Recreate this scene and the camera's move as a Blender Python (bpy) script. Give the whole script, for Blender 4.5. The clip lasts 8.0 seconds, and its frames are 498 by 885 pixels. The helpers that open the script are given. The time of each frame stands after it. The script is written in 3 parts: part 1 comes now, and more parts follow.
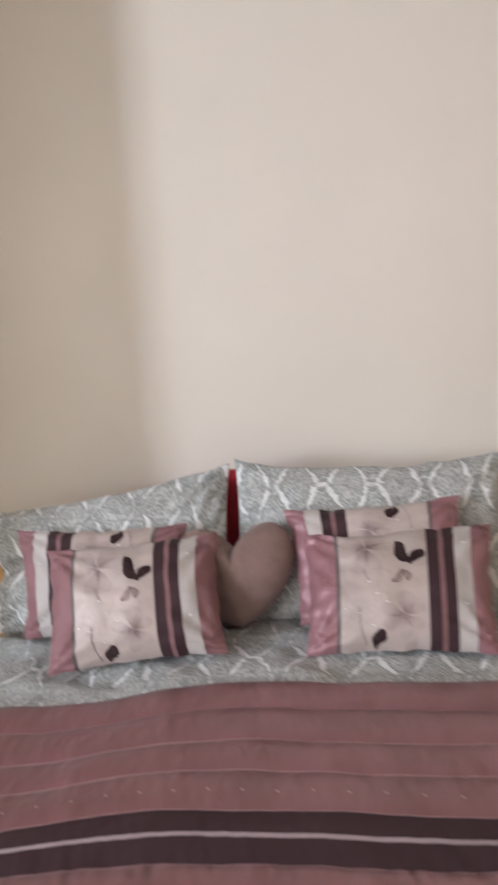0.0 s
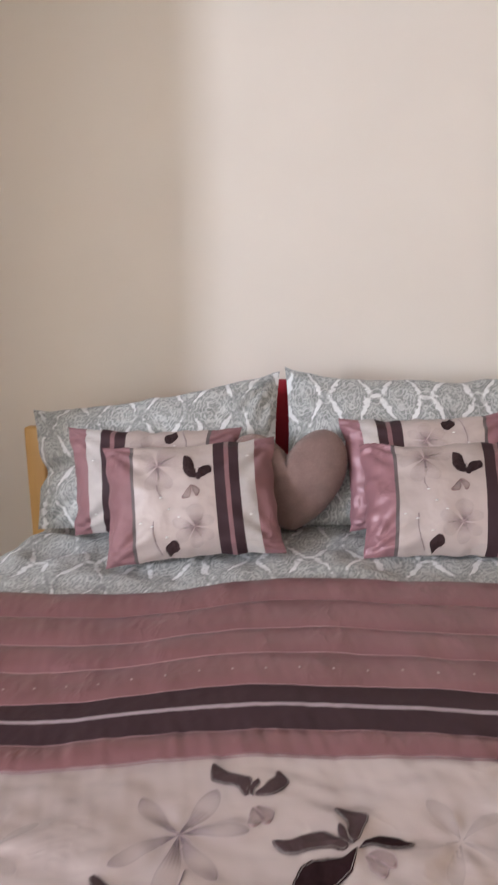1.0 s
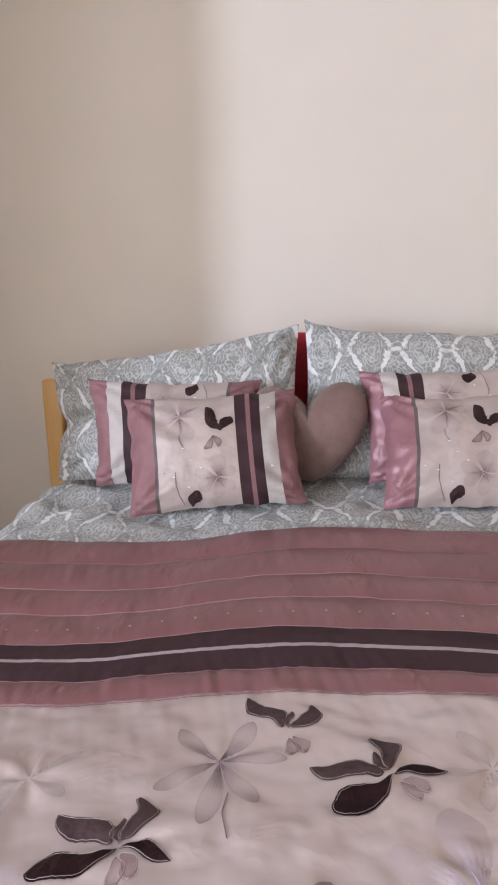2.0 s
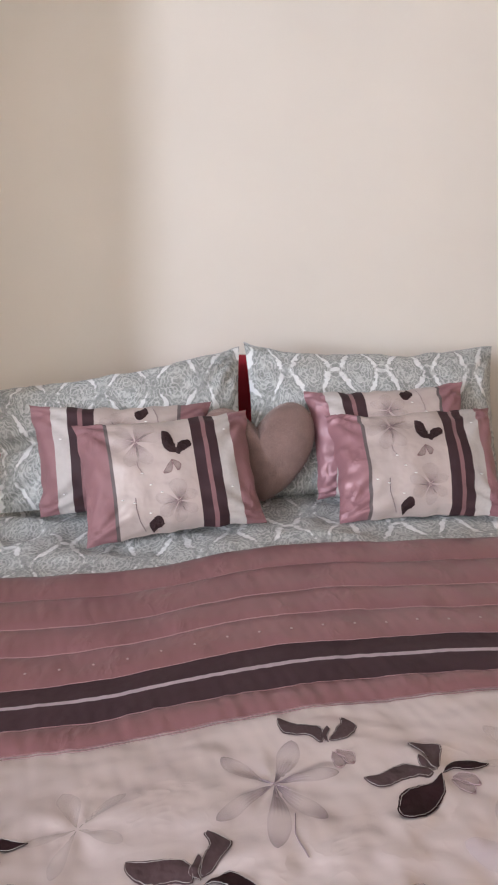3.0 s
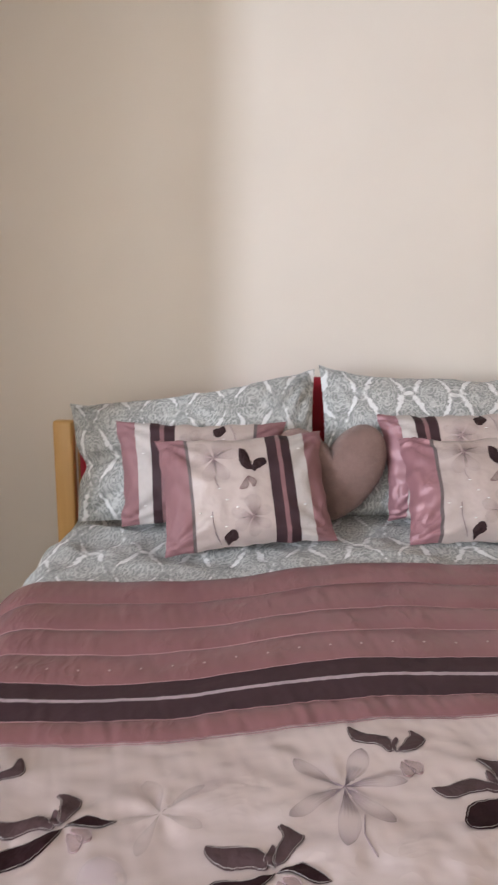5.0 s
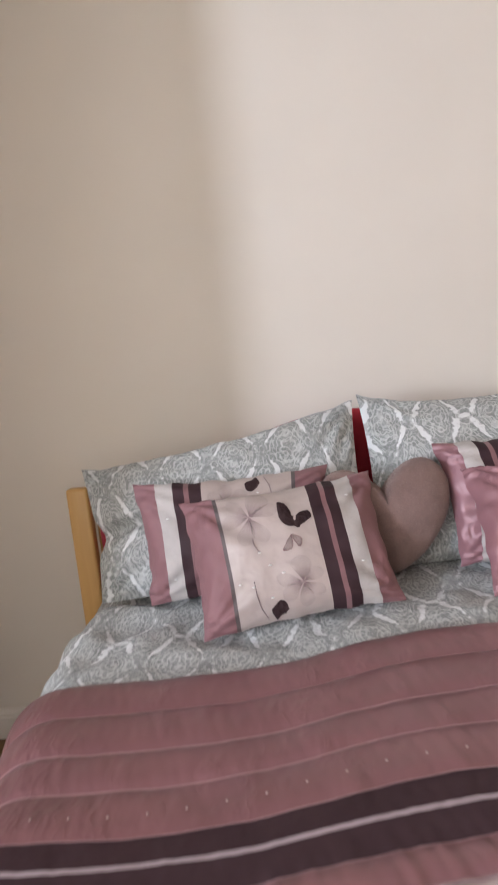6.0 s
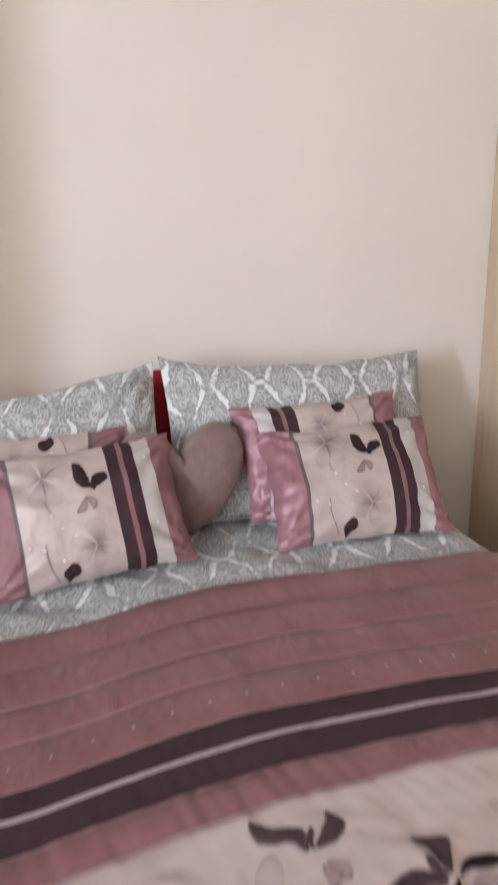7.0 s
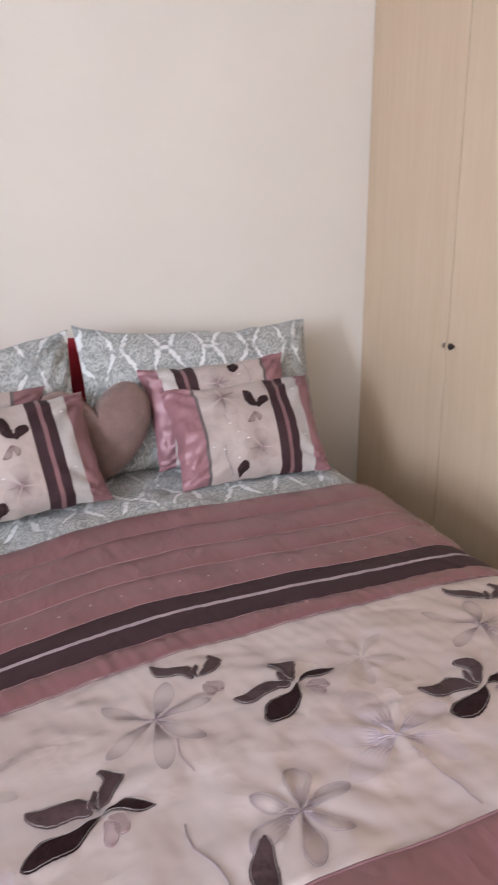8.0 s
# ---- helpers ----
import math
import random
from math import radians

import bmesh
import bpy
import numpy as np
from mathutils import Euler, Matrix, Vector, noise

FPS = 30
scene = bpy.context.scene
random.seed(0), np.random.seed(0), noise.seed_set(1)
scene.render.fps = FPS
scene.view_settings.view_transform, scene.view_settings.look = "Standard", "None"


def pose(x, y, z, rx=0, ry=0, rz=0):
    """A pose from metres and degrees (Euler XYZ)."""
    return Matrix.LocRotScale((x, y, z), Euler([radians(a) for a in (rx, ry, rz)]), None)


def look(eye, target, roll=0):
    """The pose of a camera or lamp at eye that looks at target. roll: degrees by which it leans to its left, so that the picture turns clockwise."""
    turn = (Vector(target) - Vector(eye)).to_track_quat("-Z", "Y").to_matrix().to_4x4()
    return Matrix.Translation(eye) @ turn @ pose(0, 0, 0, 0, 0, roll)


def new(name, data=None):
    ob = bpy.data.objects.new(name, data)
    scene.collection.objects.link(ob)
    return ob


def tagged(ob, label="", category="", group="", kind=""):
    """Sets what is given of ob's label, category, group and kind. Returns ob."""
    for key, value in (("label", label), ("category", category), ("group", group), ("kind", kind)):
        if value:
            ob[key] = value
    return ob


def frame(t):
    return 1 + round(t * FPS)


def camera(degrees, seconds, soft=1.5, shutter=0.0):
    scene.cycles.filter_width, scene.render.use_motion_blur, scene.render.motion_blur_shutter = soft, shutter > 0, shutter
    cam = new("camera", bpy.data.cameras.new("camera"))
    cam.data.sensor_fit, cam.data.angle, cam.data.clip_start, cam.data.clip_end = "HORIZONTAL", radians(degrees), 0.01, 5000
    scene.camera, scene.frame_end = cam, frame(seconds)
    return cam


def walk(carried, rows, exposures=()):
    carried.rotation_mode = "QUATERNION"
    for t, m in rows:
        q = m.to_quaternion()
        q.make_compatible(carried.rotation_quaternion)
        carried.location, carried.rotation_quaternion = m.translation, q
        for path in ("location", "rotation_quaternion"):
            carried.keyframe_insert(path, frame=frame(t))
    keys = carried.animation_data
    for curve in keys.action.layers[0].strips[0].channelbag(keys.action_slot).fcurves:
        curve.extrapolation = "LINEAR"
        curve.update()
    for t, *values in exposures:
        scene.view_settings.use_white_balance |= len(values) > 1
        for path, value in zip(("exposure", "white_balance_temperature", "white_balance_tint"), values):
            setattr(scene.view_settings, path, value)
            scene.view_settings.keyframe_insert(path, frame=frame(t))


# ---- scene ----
cam = camera(41.5, 8.0, 1.9, 0.35)
PATH = [
    (0, (0.324, -1.909, 1.248), (0.018, 0.053, 1.012), -3.5),
    (0.2, (0.276, -1.88, 1.207), (-0.122, 0.076, 1.074), -4.4),
    (0.5, (0.157, -1.915, 1.206), (-0.116, 0.057, 1.017), -3.1),
    (0.8, (0.129, -1.918, 1.172), (-0.09, 0.037, 0.812), -0.2),
    (1, (0.122, -1.945, 1.192), (-0.108, -0.009, 0.749), -0.4),
    (1.2, (0.113, -1.961, 1.184), (-0.18, -0.041, 0.707), -0.4),
    (2.3, (0.038, -1.962, 1.173), (-0.139, -0.053, 0.604), -0.5),
    (2.5, (-0.021, -1.964, 1.172), (-0.101, -0.029, 0.673), -1.7),
    (3, (-0.112, -1.978, 1.179), (0.037, -0.047, 0.681), 0.6),
    (3.5, (-0.13, -1.994, 1.181), (0.068, -0.061, 0.708), 0.9),
    (4, (-0.153, -2.012, 1.191), (-0.019, -0.061, 0.768), 0.8),
    (4.5, (-0.132, -2.03, 1.195), (-0.002, -0.079, 0.776), -0.1),
    (5, (-0.135, -2.034, 1.19), (-0.186, -0.084, 0.748), 1.0),
    (5.2, (-0.136, -2.039, 1.184), (-0.231, -0.104, 0.69), 1.1),
    (6.3, (-0.157, -1.711, 1.171), (-0.253, 0.265, 0.88), -8.2),
    (6.5, (-0.15, -1.686, 1.161), (-0.168, 0.281, 0.797), -8.3),
    (6.8, (-0.118, -1.735, 1.119), (0.173, 0.211, 0.757), -4.3),
    (7, (-0.141, -1.806, 1.177), (0.299, 0.085, 0.697), -0.7),
    (7.2, (-0.155, -1.883, 1.179), (0.281, -0.017, 0.608), -1.0),
    (7.5, (-0.166, -1.99, 1.172), (0.309, -0.144, 0.565), -1.1),
    (8, (-0.157, -2.053, 1.175), (0.501, -0.244, 0.63), -0.4),
]
walk(cam, [(t, look(eye, target, roll)) for t, eye, target, roll in PATH],
     [(0.0, -0.08, 6280, 5), (0.5, -0.01, 6250, 6), (1.0, -0.03, 6300, 8), (2.5, 0.03, 6000, 9), (3.0, 0.04, 6200, 7), (4.0, 0.06, 6330, 9), (4.5, 0.06, 6270, 7), (5.0, 0.02, 6300, 6), (6.3, -0.05, 6250, 7), (7.0, 0.0, 6300, 8),
      (7.5, 0.03, 6350, 8), (8.0, 0.01, 6100, 8)])

# ---------------------------------------------------------------- light
scene.view_settings.exposure = 0.0
world = bpy.data.worlds.new("sky")
scene.world = world
world.use_nodes = True
wn = world.node_tree
sky = wn.nodes.new("ShaderNodeTexSky")
sky.sky_type, sky.sun_disc = "NISHITA", False
sky.sun_elevation, sky.sun_rotation = radians(35), radians(200)
wn.links.new(sky.outputs[0], wn.nodes["Background"].inputs[0])
wn.nodes["Background"].inputs[1].default_value = 0.1


def window_light(name, place, target, wide, high, watts, colour):
    data = bpy.data.lights.new(name, "AREA")
    data.shape, data.size, data.size_y, data.energy, data.color = "RECTANGLE", wide, high, watts, colour
    ob = new(name, data)
    ob.matrix_world = look(place, target)
    return ob


window_light("daylight_west", (-2.585, -3.15, 1.48), (0, -3.15, 1.48), 0.32, 1.16, 116, (0.912, 0.963, 1.122))
# Added warm fill from behind the camera; lifts the shaded side.
window_light("fill_south", (-1.5, -3.585, 1.35), (-1.5, 0, 1.35), 1.2, 1.1, 16, (1.05, 0.955, 0.81))

# ---------------------------------------------------------------- materials


class Mat:
    """A small builder for node materials."""

    def __init__(self, name, rough=0.7, metal=0.0, sheen=0.0, spec=0.5):
        self.m = bpy.data.materials.new(name)
        self.m.use_nodes = True
        self.t = self.m.node_tree
        self.b = self.t.nodes["Principled BSDF"]
        self.b.inputs["Roughness"].default_value = rough
        self.b.inputs["Metallic"].default_value = metal
        self.b.inputs["Sheen Weight"].default_value = sheen
        self.b.inputs["Specular IOR Level"].default_value = spec

    def node(self, kind):
        return self.t.nodes.new(kind)

    def link(self, a, b):
        self.t.links.new(a, b)

    def coords(self, kind="Object", scale=(1, 1, 1), turn=0.0):
        c = self.node("ShaderNodeTexCoord")
        m = self.node("ShaderNodeMapping")
        m.inputs["Scale"].default_value = scale
        m.inputs["Rotation"].default_value = (0, 0, turn)
        self.link(c.outputs[kind], m.inputs[0])
        return m.outputs[0]

    def noise(self, vec, scale, detail=3.0, rough=0.55, distort=0.0):
        n = self.node("ShaderNodeTexNoise")
        n.inputs["Scale"].default_value, n.inputs["Detail"].default_value = scale, detail
        n.inputs["Roughness"].default_value, n.inputs["Distortion"].default_value = rough, distort
        self.link(vec, n.inputs["Vector"])
        return n.outputs[0]

    def math(self, op, a, b=0.0, c=0.0):
        n = self.node("ShaderNodeMath")
        n.operation = op
        for i, v in enumerate((a, b, c)):
            if isinstance(v, (int, float)):
                n.inputs[i].default_value = v
            else:
                self.link(v, n.inputs[i])
        return n.outputs[0]

    def ramp(self, fac, stops):
        n = self.node("ShaderNodeValToRGB")
        e = n.color_ramp.elements
        while len(e) < len(stops):
            e.new(0.5)
        for el, (p, c) in zip(e, stops):
            el.position, el.color = p, (*c, 1)
        self.link(fac, n.inputs[0])
        return n.outputs[0]

    def mix(self, fac, a, b, blend="MIX"):
        n = self.node("ShaderNodeMix")
        n.data_type, n.blend_type = "RGBA", blend
        for sock, v in ((n.inputs["Factor"], fac), (n.inputs[6], a), (n.inputs[7], b)):
            if isinstance(v, (int, float)):
                sock.default_value = v
            elif isinstance(v, tuple):
                sock.default_value = (*v, 1)
            else:
                self.link(v, sock)
        return n.outputs[2]

    def colour(self, c):
        if isinstance(c, tuple):
            self.b.inputs["Base Color"].default_value = (*c, 1)
        else:
            self.link(c, self.b.inputs["Base Color"])

    def bump(self, height, strength, distance, under=None):
        n = self.node("ShaderNodeBump")
        n.inputs["Strength"].default_value, n.inputs["Distance"].default_value = strength, distance
        self.link(height, n.inputs["Height"])
        if under is not None:
            self.link(under, n.inputs["Normal"])
        self.link(n.outputs[0], self.b.inputs["Normal"])
        return n.outputs[0]


def scaled(c, k):
    return tuple(v * k for v in c)


def paint(name, c, rough=0.85):
    m = Mat(name, rough, spec=0.25)
    v = m.coords()
    big, fine = m.noise(v, 1.3, 3), m.noise(v, 260, 2)
    m.colour(m.ramp(big, [(0.3, scaled(c, 0.95)), (0.7, scaled(c, 1.03))]))
    m.bump(fine, 0.12, 0.002)
    return m.m


def cloth(name, c, rough=0.75, sheen=0.2, weave=1400, vary=0.12, crease=0.25):
    m = Mat(name, rough, sheen=sheen, spec=0.3)
    v = m.coords()
    big, mid = m.noise(v, 9, 4), m.noise(v, 55, 3)
    col = m.ramp(m.math("MULTIPLY_ADD", mid, 0.35, m.math("MULTIPLY", big, 0.65)),
                 [(0.3, scaled(c, 1 - vary)), (0.7, scaled(c, 1 + vary))])
    m.colour(col)
    n1 = m.bump(m.noise(v, 26, 3, 0.6, 0.6), crease, 0.006)
    m.bump(m.noise(v, weave, 1), 0.12, 0.0008, n1)
    return m.m


def satin(name, c, rough=0.36, crease=0.5, size=16, vary=0.07, stretch=(1, 1, 1), spec=0.5, deep=0.012, metal=0.0, crumple=0.0, sheen=0.08, gloss=0.0):
    """Sateen: soft shallow creases and, with crumple, sharper patches where the cloth has been pressed together."""
    m = Mat(name, rough, metal, sheen=sheen, spec=spec)
    m.b.inputs["Coat Weight"].default_value = gloss
    m.b.inputs["Coat Roughness"].default_value, m.b.inputs["Coat IOR"].default_value = 0.24, 1.8
    v = m.coords(scale=stretch)
    big, mid = m.noise(v, 7, 3), m.noise(v, size, 2, 0.45, 0.1)
    m.colour(m.ramp(big, [(0.3, scaled(c, 1 - vary)), (0.7, scaled(c, 1 + vary))]))
    n1 = m.bump(mid, crease, deep)
    if crumple:
        ridge = m.node("ShaderNodeTexNoise")
        ridge.inputs["Scale"].default_value, ridge.inputs["Detail"].default_value = size * 2.2, 2
        ridge.inputs["Distortion"].default_value = 0.25
        m.link(v, ridge.inputs["Vector"])
        fold = m.math("ABSOLUTE", m.math("SUBTRACT", ridge.outputs[0], 0.5))
        fold = m.math("SUBTRACT", 1.0, m.math("MULTIPLY", fold, 4.0))
        patch = m.ramp(m.noise(v, size * 0.8, 2), [(0.48, (0, 0, 0)), (0.66, (1, 1, 1))])
        n1 = m.bump(m.math("MULTIPLY", fold, patch), crumple, 0.010, n1)
    m.bump(m.noise(m.coords(scale=(900, 120, 900)), 1, 1), 0.06, 0.0006, n1)
    return m.m


def paisley(name):
    """Grey cotton printed with white damask sprigs on an ogee net, with ringed medallions and small paisley drops between."""
    m = Mat(name, 0.8, sheen=0.15, spec=0.25)
    uv = m.coords("UV")
    warp = m.node("ShaderNodeTexNoise")
    warp.inputs["Scale"].default_value, warp.inputs["Detail"].default_value = 14, 2
    m.link(uv, warp.inputs["Vector"])
    shift = m.node("ShaderNodeVectorMath")
    shift.operation = "MULTIPLY_ADD"
    m.link(warp.outputs["Color"], shift.inputs[0])
    shift.inputs[1].default_value = (0.034, 0.034, 0)
    m.link(uv, shift.inputs[2])
    sep = m.node("ShaderNodeSeparateXYZ")
    m.link(shift.outputs[0], sep.inputs[0])
    pu = m.math("MULTIPLY", sep.outputs[0], 2 * math.pi / 0.128)
    pv = m.math("MULTIPLY", sep.outputs[1], 2 * math.pi / 0.205)

    def wave(phase, k=1):
        return m.math("COSINE", m.math("MULTIPLY", phase, k))

    cu, cv, su, sv = wave(pu), wave(pv), m.math("SINE", pu), m.math("SINE", pv)
    net = m.math("MULTIPLY_ADD", cv, 0.86, cu)
    apart = m.math("ABSOLUTE", net)
    # sprigs: long tapered strokes along the net, fat at one end, with knobbly sides
    lump = m.math("MULTIPLY", m.math("MULTIPLY", wave(pu, 7), wave(pv, 9)), 0.10)
    lump = m.math("ADD", lump, m.math("MULTIPLY", m.math("SUBTRACT", m.noise(uv, 60, 2), 0.5), 0.7))
    taper = m.math("MULTIPLY", m.math("POWER", m.math("ABSOLUTE", su), 3.4), m.math("MULTIPLY_ADD", cv, 0.20, 0.37))
    stroke = m.math("SUBTRACT", m.math("ADD", taper, m.math("MULTIPLY", lump, m.math("ABSOLUTE", su))), apart)
    white = m.ramp(m.math("MULTIPLY_ADD", stroke, 1.0, 0.5), [(0.50, (0, 0, 0)), (0.60, (1, 1, 1))])
    # a bridge between two sprigs at each waist, with a curl above and below
    du, dv = m.math("ADD", cu, 1.0), m.math("SUBTRACT", 1.0, cv)
    bar = m.math("ADD", m.math("MULTIPLY", du, 2.6), m.math("MULTIPLY", dv, 26.0))
    bridge = m.math("MULTIPLY", m.ramp(bar, [(0.35, (1, 1, 1)), (0.60, (0, 0, 0))]), m.ramp(m.noise(uv, 11, 1), [(0.42, (0, 0, 0)), (0.55, (1, 1, 1))]))
    hoop = m.math("ADD", m.math("MULTIPLY", du, 1.9), m.math("MULTIPLY", dv, 2.4))
    curl = m.ramp(m.math("ABSOLUTE", m.math("SUBTRACT", hoop, 0.62)), [(0.05, (1, 1, 1)), (0.13, (0, 0, 0))])
    # scalloped rings round the medallions
    angle = m.math("ARCTAN2", sv, su)
    scallop = m.math("ABSOLUTE", wave(angle, 3.5))
    ring = m.math("SINE", m.math("MULTIPLY_ADD", scallop, 2.6, m.math("MULTIPLY_ADD", apart, 17.0, m.math("MULTIPLY", m.noise(uv, 40, 2), 8.0))))
    rings = m.ramp(ring, [(0.35, (0, 0, 0)), (0.85, (1, 1, 1))])
    # small ringed drops
    drop = m.node("ShaderNodeTexVoronoi")
    drop.inputs["Scale"].default_value, drop.inputs["Randomness"].default_value = 1.0, 0.75
    lean = m.node("ShaderNodeMapping")
    lean.inputs["Scale"].default_value, lean.inputs["Rotation"].default_value = (44, 29, 1), (0, 0, 0.5)
    m.link(shift.outputs[0], lean.inputs[0])
    m.link(lean.outputs[0], drop.inputs["Vector"])
    eye = m.math("SINE", m.math("MULTIPLY", drop.outputs["Distance"], 19.0))
    drops = m.ramp(eye, [(0.30, (0, 0, 0)), (0.85, (1, 1, 1))])
    fine = m.math("SINE", m.math("MULTIPLY_ADD", m.noise(uv, 110, 2, 0.5, 0.5), 24.0, m.math("MULTIPLY", apart, 6.0)))
    specks = m.ramp(fine, [(0.55, (0, 0, 0)), (0.95, (1, 1, 1))])
    grey = m.ramp(m.noise(uv, 30, 3), [(0.35, (0.235, 0.245, 0.240)), (0.7, (0.325, 0.332, 0.325))])
    inside = m.ramp(apart, [(0.55, (0, 0, 0)), (0.95, (1, 1, 1))])
    col = m.mix(m.math("MULTIPLY", specks, 0.55), grey, (0.50, 0.508, 0.50))
    col = m.mix(m.math("MULTIPLY", drops, 0.62), col, (0.55, 0.558, 0.55))
    col = m.mix(m.math("MULTIPLY", m.math("MULTIPLY", rings, m.math("MULTIPLY_ADD", inside, 0.45, 0.35)), 0.70), col, (0.60, 0.608, 0.60))
    rim = m.ramp(m.math("ABSOLUTE", m.math("ADD", stroke, 0.17)), [(0.03, (1, 1, 1)), (0.08, (0, 0, 0))])
    col = m.mix(m.math("MULTIPLY", rim, 0.5), col, (0.215, 0.222, 0.218))
    col = m.mix(m.math("MULTIPLY", curl, 0.5), col, (0.70, 0.705, 0.70))
    col = m.mix(m.math("MAXIMUM", white, bridge), col, (0.72, 0.725, 0.73))
    m.colour(col)
    v = m.coords()
    n1 = m.bump(m.noise(v, 18, 4, 0.6, 0.7), 0.6, 0.012)
    m.bump(m.noise(v, 1500, 1), 0.1, 0.0006, n1)
    return m.m


def wood(name, dark, light, axis="z", rough=0.45, fine=34):
    m = Mat(name, rough, spec=0.4)
    s = {"x": (0.06, 1, 1), "y": (1, 0.06, 1), "z": (1, 1, 0.06)}[axis]
    v = m.coords(scale=s)
    grain, broad = m.noise(v, fine * 4, 4, 0.6), m.noise(v, fine * 0.35, 3, 0.5, 0.5)
    f = m.math("MULTIPLY_ADD", grain, 0.45, m.math("MULTIPLY", broad, 0.55))
    m.colour(m.ramp(f, [(0.32, dark), (0.68, light)]))
    m.bump(grain, 0.06, 0.001)
    return m.m


def simple(name, c, rough=0.5, metal=0.0):
    m = Mat(name, rough, metal)
    m.colour(m.ramp(m.noise(m.coords(), 60, 3), [(0.3, scaled(c, 0.9)), (0.7, scaled(c, 1.08))]))
    return m.m


def plush(name, c):
    m = Mat(name, 0.95, sheen=0.25, spec=0.1)
    v = m.coords()
    f = m.math("MULTIPLY_ADD", m.noise(v, 420, 2), 0.5, m.math("MULTIPLY", m.noise(v, 28, 4), 0.5))
    m.colour(m.ramp(f, [(0.3, scaled(c, 0.75)), (0.7, scaled(c, 1.25))]))
    n1 = m.bump(m.noise(v, 24, 3), 0.3, 0.006)
    m.bump(m.noise(v, 520, 2), 0.6, 0.0025, n1)
    return m.m


def glass(name):
    m = Mat(name, 0.02)
    m.b.inputs["Transmission Weight"].default_value = 1.0
    m.b.inputs["IOR"].default_value = 1.45
    return m.m


def organza(name, c, heart=0.75, body=0.28, tip=0.5, rough=0.42):
    """Sheer petal cloth: gathered and dense at its foot, nearly clear in the middle, hemmed at the tip."""
    m = Mat(name, rough, 0.1, sheen=0.05, spec=0.4)
    sep = m.node("ShaderNodeSeparateXYZ")
    m.link(m.coords("UV"), sep.inputs[0])
    along, across = sep.outputs[0], m.math("ABSOLUTE", sep.outputs[1])
    fan = m.math("SINE", m.math("MULTIPLY", sep.outputs[1], 17.0))
    foot = m.ramp(m.math("MULTIPLY_ADD", fan, 0.05, along), [(0.02, (heart,) * 3), (0.20, (0.45 * heart + 0.55 * body,) * 3), (0.55, (body,) * 3)])
    hem = m.math("MULTIPLY", m.math("POWER", along, 7.0), tip)
    side = m.math("MULTIPLY", m.math("MULTIPLY", m.math("POWER", across, 5.0), along), 0.45 * tip)
    m.colour(m.mix(foot, scaled(c, 1.12), scaled(c, 0.8)))
    m.link(m.math("MINIMUM", m.math("ADD", m.math("ADD", foot, hem), side), 1.0), m.b.inputs["Alpha"])
    m.bump(m.noise(m.coords(), 60, 2), 0.3, 0.006)
    return m.m


WALL = paint("cream_wall_paint", (0.755, 0.70, 0.632))
CEIL = paint("white_ceiling_paint", (0.70, 0.675, 0.63))
GLOSS = paint("white_gloss_paint", (0.78, 0.74, 0.68), 0.4)
FLOOR = wood("oak_laminate", (0.19, 0.095, 0.036), (0.28, 0.155, 0.066), "y", 0.35, 20)
MAPLE = wood("maple_veneer", (0.555, 0.425, 0.292), (0.628, 0.50, 0.368), "z", 0.42, 22)
PINE = wood("lacquered_pine", (0.56, 0.32, 0.105), (0.66, 0.41, 0.16), "z", 0.35, 16)
RED = cloth("red_velvet", (0.34, 0.010, 0.026), 0.8, 0.3)
WHITE = cloth("white_cotton", (0.75, 0.74, 0.72))
PAISLEY = paisley("grey_paisley_cotton")
MAUVE = satin("mauve_taffeta", (0.218, 0.098, 0.106), 0.42, 0.7, 13, 0.08, (1, 0.6, 1), 0.3, 0.018, 0.25, 0.3, 0.03, 0.4)
# Lit copy of the mauve satin: sheen on the right cushions put into its colour.
MAUVE_LIT = satin("mauve_satin_lit", (0.300, 0.148, 0.168), 0.46, 0.4, 15, 0.06, (1, 1, 0.7), 0.45, 0.012, 0.15, 0.3, 0.06, 0.05)
MAUVE_SHINE = satin("mauve_satin", (0.255, 0.128, 0.138), 0.60, 0.3, 15, 0.08, (1, 1, 0.7), 0.35, 0.012, 0.08, 0.2, 0.08, 0.0)
DARK = satin("aubergine_taffeta", (0.051, 0.028, 0.033), 0.55, 0.25, 24, spec=0.12, sheen=0.0)
LEAF_SHEER = satin("sheer_brown_applique", (0.062, 0.036, 0.039), 0.5, 0.3, 60, spec=0.2, sheen=0.0)
LEAF = satin("dark_brown_applique", (0.022, 0.009, 0.011), 0.6, 0.3, 60, spec=0.1, sheen=0.0)
LEAF_WORN = satin("worn_brown_applique", (0.045, 0.025, 0.027), 0.6, 0.5, 90, 0.35, spec=0.1, sheen=0.0)
CREAM = satin("cream_satin", (0.535, 0.450, 0.440), 0.30, 0.8, 9, 0.05, (0.8, 1.2, 1), 0.5, 0.030, 0.4, 0.25, 0.06, 1.0)
CREAM_CUSHION = satin("pale_pink_satin", (0.465, 0.39, 0.365), 0.45, 0.8, 22, 0.06, (1, 1, 1), 0.4, 0.008, 0.03)
IVORY = cloth("ivory_cotton_stripe", (0.475, 0.435, 0.42), 0.7)
GREYHEM = cloth("pale_grey_cotton", (0.42, 0.425, 0.42), 0.8)
CORD = cloth("pale_pink_piping", (0.34, 0.265, 0.285), 0.6)
PIPING = cloth("light_rose_piping", (0.30, 0.17, 0.18), 0.6)
ROSE = cloth("rose_piping", (0.215, 0.108, 0.116), 0.6)
